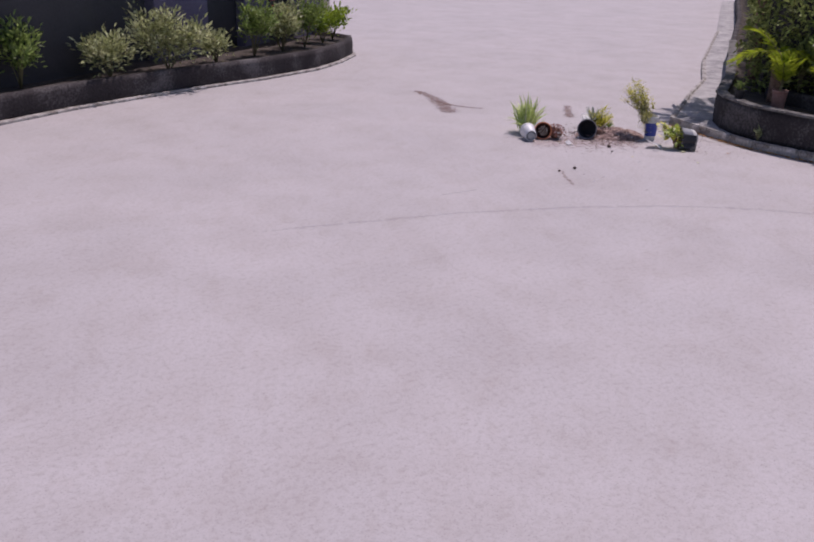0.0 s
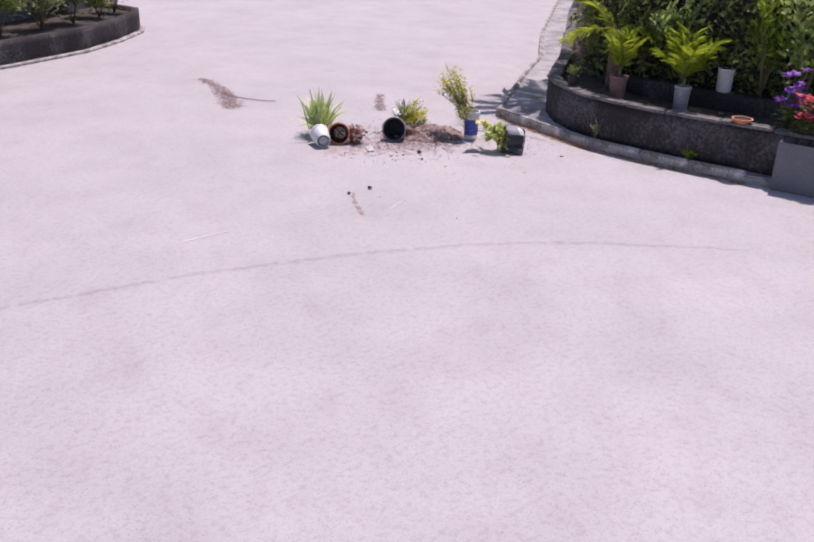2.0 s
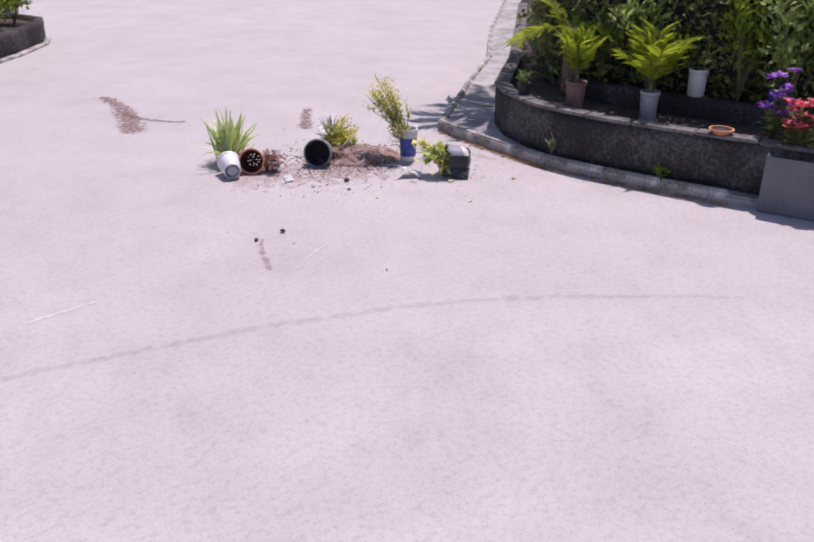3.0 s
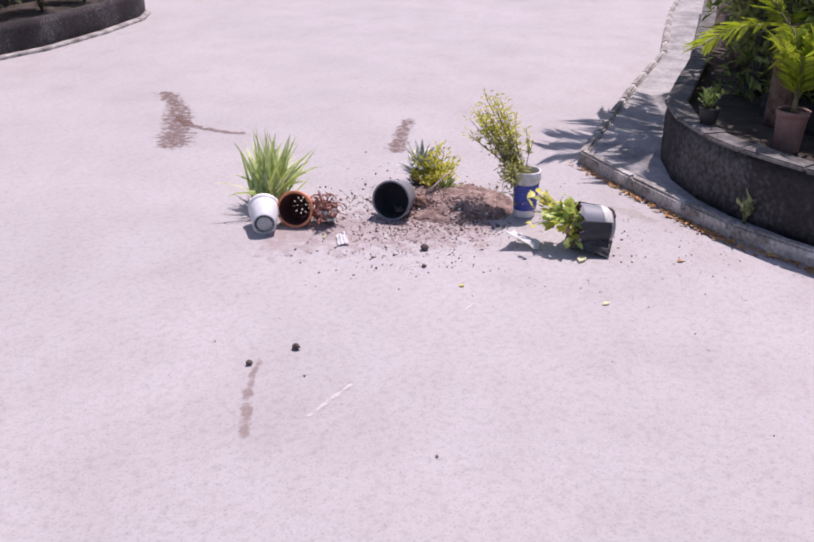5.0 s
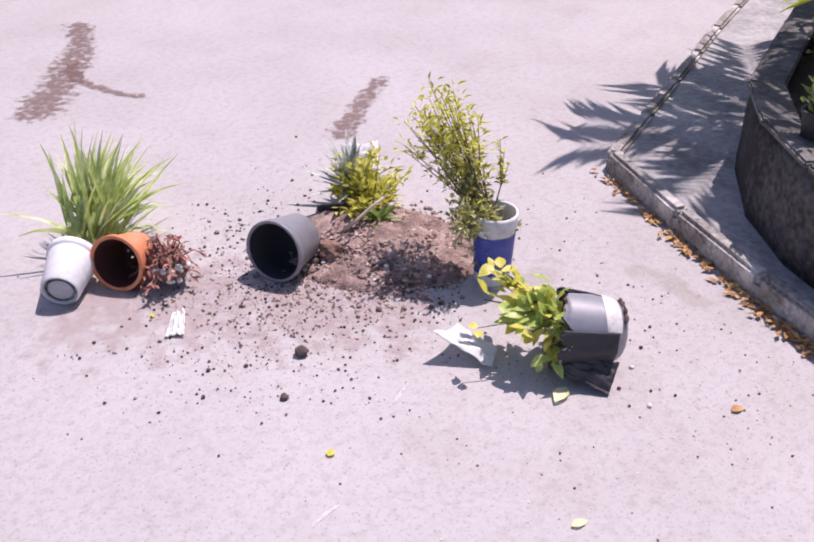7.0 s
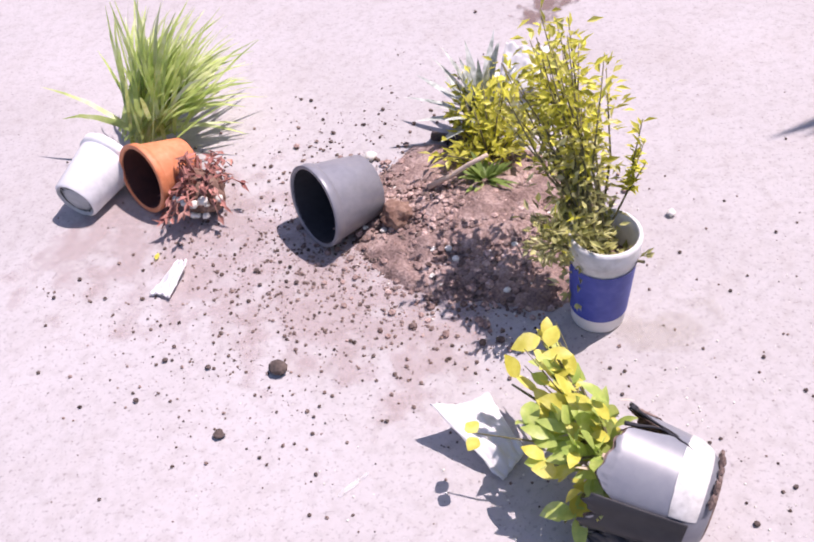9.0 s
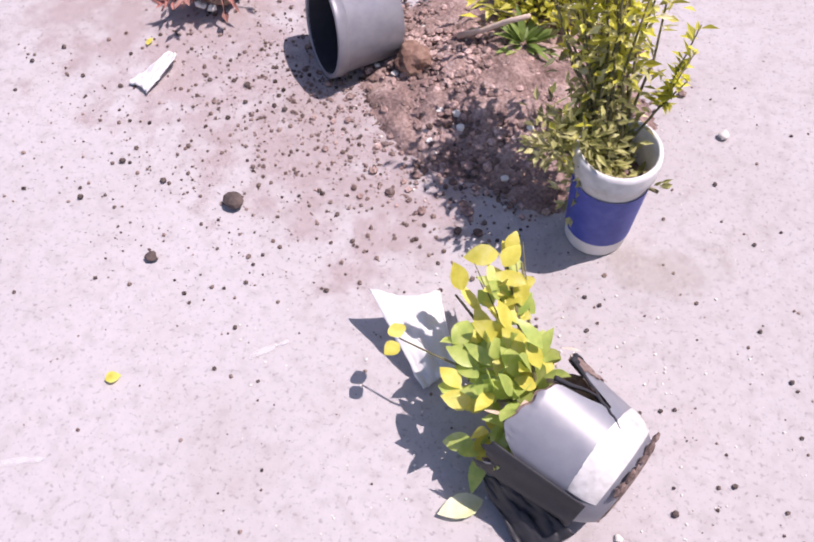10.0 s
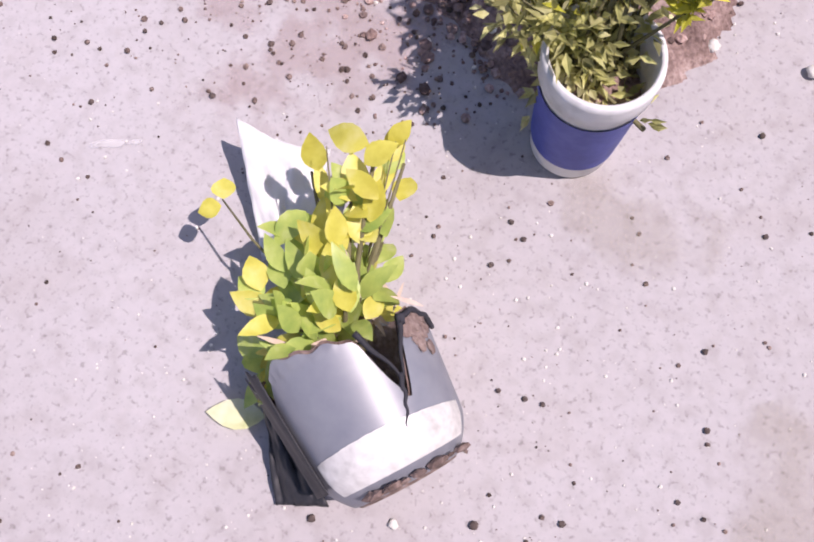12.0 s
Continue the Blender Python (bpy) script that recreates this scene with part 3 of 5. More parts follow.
def potted_palm(at, pot_mat, r0, r1, h, fronds, length, seed, label, group="potted plants along the planter wall", up=0.95, leaf=None):
    rnd = random.Random(seed)
    holder = base_of("potted_palm", at, rnd.uniform(0, 360))
    pot = solid("pot", mesh_of("pot", *lathe(pot_profile(r0, r1, h), 28, 0.01)), pot_mat, holder)
    solid("soil", mesh_of("soil", *lathe([(r1 - 0.004, h * 0.9), (r1 * 0.5, h * 0.93), (0.0005, h * 0.94)], 20)), BEDSOIL, pot)
    solid("stem", mesh_of("stem", *tube([(0, 0, h * 0.9), (0.004, 0.003, h + 0.05)], 0.016, 0.012, 8)), STEM, holder)
    rods, lv = palm_leaves(rnd, fronds, length, up, length * 0.42, 0.7)
    for nm, data, mt in (("frond_rod", rods, STEM), ("frond", lv, leaf or PALMLEAF)):
        o = solid(nm, mesh_of(nm, *data, smooth=False), mt, holder)
        o.location = (0.004, 0.003, h + 0.04)
    return tagged(holder, label, "potted plant", group)


TOP = 0.4005
LEDGE = [(1.98, 0.8), (2.1, 0.42), (2.3, 0.12), (2.58, -0.17), (2.95, -0.52), (3.6, -1.15), (4.5, -2.0)]
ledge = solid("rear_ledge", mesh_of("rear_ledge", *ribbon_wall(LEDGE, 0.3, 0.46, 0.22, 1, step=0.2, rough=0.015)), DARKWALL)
tagged(ledge, "low dark concrete ledge behind the potted palms", "ledge", kind="structure")
potted_palm((1.885, 0.175, 0.33), PINKPOT, 0.06, 0.075, 0.2, 11, 0.27, 31, "small yellow-green palm in a faded pink clay pot", up=1.25)
potted_palm((2.28, -0.21, 0.33), WHITECAN, 0.055, 0.065, 0.2, 15, 0.34, 32, "spreading yellow-green palm in an old white can", up=1.2)


def simple_pot(name, at, mat, r0, r1, h, label, category="pot"):
    holder = base_of(name, at)
    solid("body", mesh_of("body", *lathe(pot_profile(r0, r1, h), 26, 0.01)), mat, holder)
    solid("inside", mesh_of("inside", *lathe(inner_profile(r0, r1, h, depth=h * 0.7), 22)), BEDSOIL, holder)
    return tagged(holder, label, category, "potted plants along the planter wall")


simple_pot("white_can", (2.69, -0.09, 0.461), WHITEPOT, 0.06, 0.065, 0.19, "empty white can standing on the rear ledge", "can")
simple_pot("saucer", (2.45, -0.9, TOP), ORANGEPOT, 0.05, 0.075, 0.035, "shallow red clay saucer on the planter wall", "saucer")
simple_pot("blue_white_can", (3.08, -0.5, 0.461), BLUE, 0.07, 0.075, 0.12, "blue can standing on the rear ledge", "can")
simple_pot("dark_pot", (1.56, 0.38, TOP), DARKPOT, 0.04, 0.05, 0.085, "small dark pot on the planter wall", "pot")


def shrub(name, at, rx, ry, h, count, length, width, mat, seed, label, category="shrub", stems=7, lift=0.1, group=""):
    """A loose shrub: stems from the ground, leaves in clumps round them."""
    rnd = random.Random(seed)
    holder = base_of(name, at)
    rods, items = [], []
    tips = []
    for k in range(stems):
        a = rnd.uniform(0, 6.28)
        r = math.sqrt(rnd.random())
        t = Vector((rx * r * math.cos(a), ry * r * math.sin(a), h * rnd.uniform(0.55, 1.0)))
        m = Vector((t.x * 0.35, t.y * 0.35, t.z * 0.5))
        rods.append(tube([(0, 0, 0), m, t], 0.008, 0.002, 5))
        tips.append((m, t))
    for _ in range(count):
        m, t = rnd.choice(tips)
        u = rnd.random() ** 0.7
        c = m.lerp(t, u)
        g = 0.35 * min(rx, ry)
        q = c + Vector((rnd.gauss(0, g * 0.6), rnd.gauss(0, g * 0.6), rnd.gauss(0, g * 0.5)))
        q.z = max(q.z, 0.01)
        w = (q - c) + Vector((rnd.gauss(0, 0.05), rnd.gauss(0, 0.05), lift))
        items.append((q, w, Vector((rnd.gauss(0, 0.5), rnd.gauss(0, 0.5), 1))))
    branches(rods, STEM, holder)
    stuff(solid("crown", mesh_of("crown", *small_leaves(items, length, width, rnd), smooth=False), mat, holder))
    return tagged(holder, label, category, group)


shrub("seedling", (1.56, 0.38, 0.465), 0.06, 0.06, 0.1, 60, 0.035, 0.016, SHRUBLEAF, 41, "small green seedling in a dark pot", "plant")
shrub("weed", (1.63, -0.12, 0.06), 0.05, 0.05, 0.12, 60, 0.05, 0.012, GREYLEAF, 42, "dry weed growing at the foot of the wall", "weed")
shrub("weed", (2.16, -0.745, 0.06), 0.05, 0.04, 0.07, 50, 0.05, 0.015, LIMELEAF, 43, "little green weed growing on the kerb", "weed")
shrub("shrub", (2.42, 0.12, 0.455), 0.28, 0.2, 0.62, 500, 0.07, 0.035, SHRUBLEAF, 44, "dark leafy shrub behind the potted palms")
shrub("shrub", (2.2, 0.5, 0.455), 0.22, 0.2, 0.55, 350, 0.06, 0.03, HEDGELEAF, 45, "dark shrub in the shaded planting bed")
shrub("shrub", (3.12, -0.55, 0.455), 0.22, 0.2, 0.8, 700, 0.08, 0.04, SHRUBLEAF, 46, "leafy green shrub beside the flower box")
shrub("shrub", (2.9, -0.3, 0.455), 0.16, 0.16, 0.75, 300, 0.07, 0.03, LIMELEAF, 47, "light green shrub above the white can")


def flower_box():
    holder = base_of("flower_box", (2.98, -1.38, 0.0), -42)
    bm = bmesh.new()
    bmesh.ops.create_cube(bm, size=1)
    for v in bm.verts:
        v.co = Vector((v.co.x * 0.8, v.co.y * 0.36, v.co.z * 0.36 + 0.18))
    tf = max(bm.faces, key=lambda f: f.calc_center_median().z)
    bmesh.ops.inset_individual(bm, faces=[tf], thickness=0.035)
    bmesh.ops.translate(bm, verts=list(tf.verts), vec=(0, 0, -0.05))
    bmesh.ops.bevel(bm, geom=[e for e in bm.edges if e.calc_face_angle(0) > 0.5], offset=0.008, segments=2, affect="EDGES")
    part("box", bm, GREYBOX, holder, "plain grey cement trough")
    solid("soil", mesh_of("soil", [(-0.37, -0.15, 0.32), (0.37, -0.15, 0.32), (0.37, 0.15, 0.325), (-0.37, 0.15, 0.325)], [(0, 1, 2, 3)]), BEDSOIL, holder)
    tagged(holder, "grey cement trough standing at the end of the planter", "planter")


flower_box()


def flowers(at, mat, n, spread, h, seed, label):
    rnd = random.Random(seed)
    holder = base_of("flowering_plant", at)
    lv, pt, rods = [], [], []
    for _ in range(n):
        c = Vector((rnd.gauss(0, spread), rnd.gauss(0, spread), h * rnd.uniform(0.5, 1.1)))
        rods.append(tube([(0, 0, 0), (c.x * 0.5, c.y * 0.5, c.z * 0.6), c], 0.004, 0.002, 5))
        for k in range(9):
            a = k * 0.7 + rnd.uniform(-0.2, 0.2)
            w = Vector((math.cos(a), math.sin(a), rnd.uniform(0.1, 0.9)))
            pt.append((c + w * 0.006, w, Vector((0, 0, 1))))
        for k in range(7):
            q = Vector((c.x * 0.8, c.y * 0.8, c.z * rnd.uniform(0.2, 0.9)))
            lv.append((q, Vector((rnd.gauss(0, 1), rnd.gauss(0, 1), 0.3)), Vector((0, 0, 1))))
    branches(rods, STEM, holder)
    stuff(solid("foliage", mesh_of("foliage", *small_leaves(lv, 0.06, 0.03, rnd), smooth=False), SHRUBLEAF, holder))
    stuff(solid("bloom", mesh_of("bloom", *small_leaves(pt, 0.045, 0.034, rnd), smooth=False), mat, holder))
    return tagged(holder, label, "flowers", "flowers in the trough")


flowers((2.8, -1.18, 0.32), REDPETAL, 24, 0.07, 0.3, 51, "red and pink flowers growing in the grey trough")
flowers((3.03, -1.38, 0.32), REDPETAL, 20, 0.08, 0.26, 52, "red flowers growing in the grey trough")
flowers((2.78, -0.95, 0.33), PURPLEPETAL, 16, 0.05, 0.42, 53, "violet flowers behind the grey trough")

# palms above the strip that throw frond shadows on the kerb and the road
def tall_palm(at, h, lean, fronds, length, seed, label):
    rnd = random.Random(seed)
    holder = base_of("palm_tree", at, 0)
    top = Vector((lean[0], lean[1], h))
    pts = [Vector((lean[0] * t * t, lean[1] * t * t, h * t)) for t in [i / 10 for i in range(11)]]
    solid("trunk", mesh_of("trunk", *tube(pts, 0.07, 0.045, 12)), DRYROOT, holder)
    rods, lv = palm_leaves(rnd, fronds, length, 0.5, length * 0.36, 1.1)
    for nm, data, mt in (("frond_rod", rods, STEM), ("frond", lv, PALMLEAF)):
        o = solid(nm, mesh_of(nm, *data, smooth=False), mt, holder)
        o.location = top
    return tagged(holder, label, "palm tree")


tall_palm((2.25, 1.95, 0.33), 1.35, (-0.05, 0.05), 13, 0.88, 61, "palm tree with feather fronds behind the planter wall")
tall_palm((2.0, 0.6, 0.34), 0.5, (-0.03, 0.0), 6, 0.42, 62, "young palm in the shaded bed")

# dry leaves along the kerb
def litter(line, n, seed):
    rnd = random.Random(seed)
    items = []
    pts = [Vector((x, y, 0)) for x, y in line]
    for _ in range(n):
        i = rnd.randrange(len(pts) - 1)
        p = pts[i].lerp(pts[i + 1], rnd.random())
        d = (pts[i + 1] - pts[i]).normalized()
        s = Vector((d.y, -d.x, 0))
        q = p + s * abs(rnd.gauss(0, 0.02)) + Vector((0, 0, 0.004 + 0.01 * rnd.random()))
        a = rnd.uniform(0, 6.28)
        items.append((q, Vector((math.cos(a), math.sin(a), rnd.uniform(0, 0.2))), Vector((rnd.gauss(0, 0.3), rnd.gauss(0, 0.3), 1))))
    ob = solid("leaf_litter", mesh_of("leaf_litter", *small_leaves(items, 0.028, 0.016, rnd), smooth=False), LITTER)
    tagged(ob, "dry orange leaf litter along the foot of the kerb", "leaf litter", kind="stuff")


litter([(x - 0.01, y - 0.01) for x, y in FRONT], 520, 71)

# ---- bed and house across the road ----
LEFTLINE = [(-6.9, -2.5), (-5.85, -0.4), (-5.35, 0.6), (-4.55, 1.85), (-3.72, 2.95), (-3.15, 3.9), (-2.9, 4.7), (-2.75, 5.5), (-2.8, 5.9), (-3.1, 6.2), (-3.7, 6.4)]
edge = solid("bed_edge", mesh_of("bed_edge", *ribbon_wall(LEFTLINE, -0.01, 0.03, 0.07, 1, step=0.15)), KERB)
tagged(edge, "pale concrete edging round the planting bed", "edging", kind="structure")
lw = solid("bed_wall", mesh_of("bed_wall", *ribbon_wall([(x - 0.06, y + 0.03) for x, y in LEFTLINE], 0.0, 0.27, 0.1, 1, step=0.15)), DARKWALL)
tagged(lw, "low dark wall of the planting bed across the road", "wall", kind="structure")
lb = part("left_bed", slab([(x - 0.12, y + 0.02) for x, y in LEFTLINE] + [(-9, 7), (-11, -2.6)], -0.01, 0.22, 0), BEDSOIL)
tagged(lb, "dark soil of the planting bed across the road", "planting bed", kind="structure")


def house():
    holder = base_of("house", (-3.5, 6.6, 0))
    d = Vector((-2.6, -5.9, 0)).normalized()
    s = Vector((-d.y, d.x, 0)) * -1
    rot = Matrix.Rotation(math.atan2(d.y, d.x), 4, "Z")
    def block(name, u0, u1, v0, v1, z0, z1, mat, label=""):
        bm = bmesh.new()
        bmesh.ops.create_cube(bm, size=1)
        for v in bm.verts:
            v.co = Vector(((u0 + u1) / 2 + v.co.x * (u1 - u0), (v0 + v1) / 2 + v.co.y * (v1 - v0), (z0 + z1) / 2 + v.co.z * (z1 - z0)))
        bmesh.ops.bevel(bm, geom=list(bm.edges), offset=0.01, segments=2, affect="EDGES")
        o = part(name, bm, mat, holder, label)
        o.matrix_basis = rot
        return o
    block("pillar", -0.14, 0.06, -0.05, 0.17, 0, 3.0, CREAM, "cream painted corner pillar")
    for a, b in ((0.06, 0.9), (1.6, 2.25), (3.1, 4.2)):
        block("wall", a, b, -0.1, 0.1, 0, 3.0, HOUSEWALL)
    for a, b in ((0.9, 1.6), (2.25, 3.1), (4.2, 5.2)):
        block("door", a, b, -0.08, -0.04, 0.0, 2.1, HOUSEDARK, "dark recessed door panel")
        block("lintel", a, b, -0.1, 0.1, 2.1, 3.0, HOUSEWALL)
    # end stretch of the front, in the dark colour of the doors
    block("dark_front", 5.2, 10.0, -0.1, 0.1, 0, 3.0, HOUSEDARK, "wide dark stretch at the end of the house front")
    block("roof", -0.4, 10.2, -4.5, 0.5, 3.0, 3.15, COPING)
    block("end_wall", -0.1, 0.06, -4.4, -0.05, 0, 3.0, HOUSEWALL)
    tagged(holder, "mauve painted house with dark doors behind the planting bed", "house")


house()
LB = [(-3.15, 5.7, 0.25, 0.35, 200, LIMELEAF), (-3.25, 5.2, 0.28, 0.4, 260, LIMELEAF), (-3.45, 4.6, 0.3, 0.55, 300, SHRUBLEAF), (-3.7, 4.1, 0.3, 0.5, 300, GREYLEAF), (-4.0, 3.5, 0.28, 0.6, 280, SHRUBLEAF), (-4.35, 2.75, 0.25, 0.3, 160, GREYLEAF), (-4.75, 2.0, 0.4, 0.5, 620, GREYLEAF), (-5.25, 1.35, 0.34, 0.35, 300, GREYLEAF), (-5.9, 0.5, 0.3, 0.5, 240, SHRUBLEAF), (-6.4, -0.5, 0.3, 0.6, 240, SHRUBLEAF)]
for i, (x, y, r, h, n, m) in enumerate(LB):
    shrub("shrub", (x, y, 0.215), r, r, h * 1.35, n * 3, 0.075, 0.03, m, 80 + i, {"lime_leaf": "bright lime green shrub in the bed across the road", "shrub_leaf": "dark green shrub in the bed across the road", "grey_variegated_leaf": "pale variegated shrub in the bed across the road"}[m.name], group="shrubs across the road")
flowers((-3.9, 4.9, 0.215), REDPETAL, 12, 0.12, 0.75, 95, "pink flowers against the mauve house wall")

# ---- spilled soil ----
def soil_mound():
    n = 70
    vs, fs = [], []
    for i in range(n):
        for j in range(n):
            x, y = -0.48 + 0.96 * i / (n - 1), -0.36 + 0.72 * j / (n - 1)
            r = math.hypot(x / 0.33, y / 0.26) + 0.28 * noise.noise(Vector((x * 6, y * 6, 1)))
            z = 0.075 * max(0.0, 1 - r) ** 0.75 if r < 1 else -0.004
            if r < 1:
                z += 0.016 * noise.noise(Vector((x * 22, y * 22, 5))) + 0.008 * noise.noise(Vector((x * 55, y * 55, 2)))
            vs.append((x, y, max(z, -0.004)))
    for i in range(n - 1):
        for j in range(n - 1):
            a = i * n + j
            if max(vs[a][2], vs[a + 1][2], vs[a + n][2], vs[a + n + 1][2]) > -0.003:
                fs.append((a, a + n, a + n + 1, a + 1))
    ob = solid("soil_heap", mesh_of("soil_heap", vs, fs), SOIL)
    ob.location = (0.27, 0.27, 0.002)
    tagged(ob, "heap of spilled reddish brown potting soil on concrete", "soil", kind="stuff")


soil_mound()


def scatter(name, n, centre, sx, sy, r, mat, seed, label, lift=None, turn=0.0, east=9.0):
    """Crumbs lying about, thinning out from the middle."""
    rnd = random.Random(seed)
    shapes = []
    for k in range(6):
        bm = rock(1, rnd, 0.7, 1)
        shapes.append(([v.co.copy() for v in bm.verts], [tuple(v.index for v in f.verts) for f in bm.faces]))
        bm.free()
    vs, fs = [], []
    c, s0 = math.cos(turn), math.sin(turn)
    for _ in range(n):
        x, y = rnd.gauss(0, sx), rnd.gauss(0, sy)
        x, y = centre[0] + c * x - s0 * y, centre[1] + s0 * x + c * y
        if x > east:
            continue
        size = r * (0.35 + 0.65 * rnd.random() ** 3 * 1.8)
        z = lift(x, y) if lift else 0
        v, f = rnd.choice(shapes)
        a = rnd.uniform(0, 6.28)
        o = len(vs)
        ca, sa = math.cos(a) * size, math.sin(a) * size
        vs += [(x + p.x * ca - p.y * sa, y + p.x * sa + p.y * ca, z + p.z * size + size * 0.5) for p in v]
        fs += [tuple(q + o for q in t) for t in f]
    ob = solid(name, mesh_of(name, vs, fs, smooth=False), mat)
    return tagged(ob, label, "crumbs", kind="stuff")


def heap_height(x, y):
    r = math.hypot((x - 0.27) / 0.33, (y - 0.27) / 0.26)
    return 0.07 * max(0.0, 1 - r) ** 0.75


scatter("soil_crumbs", 3600, (0.27, 0.23), 0.15, 0.12, 0.007, SOIL, 101, "brown crumbs of potting soil on the heap", heap_height, east=0.56)
scatter("soil_crumbs", 2300, (0.12, 0.03), 0.26, 0.17, 0.0036, CRUMB, 102, "dark crumbs of soil strewn over concrete", heap_height, east=0.57)
scatter("soil_crumbs", 1000, (-0.02, -0.2), 0.25, 0.2, 0.003, CRUMB, 103, "dark crumbs of soil strewn over concrete")
scatter("soil_crumbs", 150, (0.3, -0.2), 0.9, 0.6, 0.0023, CRUMB, 104, "scattered dark crumbs on the concrete")
scatter("soil_crumbs", 240, (-0.05, 0.42), 0.2, 0.2, 0.0045, CRUMB, 105, "scattered dark crumbs behind the pots")
scatter("perlite", 110, (0.3, 0.2), 0.16, 0.12, 0.006, PALESTONE, 108, "white perlite grains in the spilled soil", heap_height, east=0.56)
scatter("grit", 520, (1.1, -0.1), 0.42, 0.42, 0.0026, CRUMB, 106, "dark grit scattered on the concrete")
scatter("grit", 900, (1.0, -0.3), 0.4, 0.4, 0.0019, PALESTONE, 107, "pale grit scattered on the concrete")


def clod(at, r, mat, seed, label, cat="stone"):
    rnd = random.Random(seed)
    bm = rock(r, rnd, 0.7)
    for f in bm.faces:
        f.smooth = True
    lowest = min(v.co.z for v in bm.verts)
    ob = part("clod" if mat is DARKSTONE else "pebble", bm, mat)
    ob.location = (at[0], at[1], -lowest + (at[2] if len(at) > 2 else 0))
    ob.rotation_euler = (0, 0, rnd.uniform(0, 6))
    return tagged(ob, label, cat, "stones and clods on the road")


CLODS = [(0.14, -0.315, 0.022), (0.135, -0.495, 0.013), (-0.33, -1.19, 0.018), (-0.48, -1.3, 0.014), (-0.28, -1.37, 0.012), (0.16, -1.8, 0.014), (0.004, -0.38, 0.018), (-0.44, -0.33, 0.016), (-0.45, -0.4, 0.014), (-0.34, -0.345, 0.014), (-0.07, -0.515, 0.016), (-0.09, -0.41, 0.018), (-0.31, -0.565, 0.014), (-0.085, -0.115, 0.02), (0.02, -0.1, 0.018), (-0.05, -0.145, 0.014), (0.96, 0.17, 0.014), (1.05, 0.13, 0.015), (0.85, 0.31, 0.014), (0.88, 0.525, 0.014), (0.4, -0.31, 0.016), (0.27, -0.37, 0.012), (0.03, -0.71, 0.012), (0.35, -0.47, 0.014), (0.265, -0.345, 0.012), (0.715, 0.007, 0.014), (0.743, 0.013, 0.013), (0.72, 0.37, 0.015), (1.115, 0.06, 0.012), (1.09, -0.08, 0.016), (1.055, -0.18, 0.02), (0.76, -0.04, 0.013), (0.936, -0.065, 0.013), (0.95, -0.047, 0.012), (0.915, -0.092, 0.012), (0.98, -0.36, 0.018), (1.06, -0.36, 0.014), (1.12, -0.37, 0.014), (1.0, -0.425, 0.014), (1.53, -0.4, 0.012)]
for i, (x, y, r) in enumerate(CLODS):
    clod((x, y), r * (0.85 if i < 4 else 0.33 if i < 16 else 0.28), DARKSTONE, 200 + i, "dark clod of soil lying on the concrete", "clod")
for i, (x, y, r) in enumerate([(0.575, 0.365, 0.013), (0.66, 0.475, 0.014), (1.02, -0.27, 0.008), (-0.08, 0.34, 0.02), (1.05, -0.42, 0.008)]):
    clod((x, y), r * 0.75, PALESTONE, 240 + i, "small pale stone lying on the concrete")

# ---- grey empty pot ----
def lying_pot(name, foot, way, r0, r1, h, outer, inner, label, category="flower pot", base_mat=None, holes=False, lip=0.008):
    holder = new(name)
    holder.matrix_basis = lying(foot, way, r0, r1 + lip * 0.5, h)
    prof = pot_profile(r0, r1, h, lip=lip)
    body = solid("body", mesh_of("body", *lathe(prof[1 if holes or base_mat else 0:], 48, 0.006)), outer, holder)
    # inner wall far darker than the outer: the hollow's shade is in its colour
    ip = inner_profile(r0, r1, h, depth=0.006)
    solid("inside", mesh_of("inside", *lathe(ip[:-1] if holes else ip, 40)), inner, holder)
    if base_mat:
        solid("foot", mesh_of("foot", *lathe([(0.0005, 0.003), (r0 * 0.55, 0.003), (r0 * 0.62, 0.006), (r0 * 0.8, 0.006), (r0 * 0.86, 0.0), (r0 * 0.91, 0.0)], 40)), base_mat, body, "greyish ridged underside")
    if holes:
        rings, seg = 7, 48
        vs, fs = [], []
        for i in range(rings + 1):
            r = max(0.001, r0 * i / rings)
            vs += [(r * math.cos(2 * math.pi * k / seg), r * math.sin(2 * math.pi * k / seg), 0.003) for k in range(seg)]
        for i in range(rings):
            for k in range(seg):
                if i in (4,) and k % 5 == 0 or i == 2 and k % 12 < 2:
                    continue
                k2 = (k + 1) % seg
                fs.append((i * seg + k, (i + 1) * seg + k, (i + 1) * seg + k2, i * seg + k2))
        solid("foot", mesh_of("foot", vs, fs), inner, body, "dark base with drainage holes")
    return tagged(holder, label, category, "fallen flower pots")


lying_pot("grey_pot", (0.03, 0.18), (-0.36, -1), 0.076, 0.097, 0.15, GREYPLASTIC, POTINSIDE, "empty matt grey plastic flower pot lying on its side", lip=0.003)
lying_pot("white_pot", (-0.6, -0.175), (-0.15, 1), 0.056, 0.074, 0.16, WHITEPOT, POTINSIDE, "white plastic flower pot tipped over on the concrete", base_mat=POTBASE)
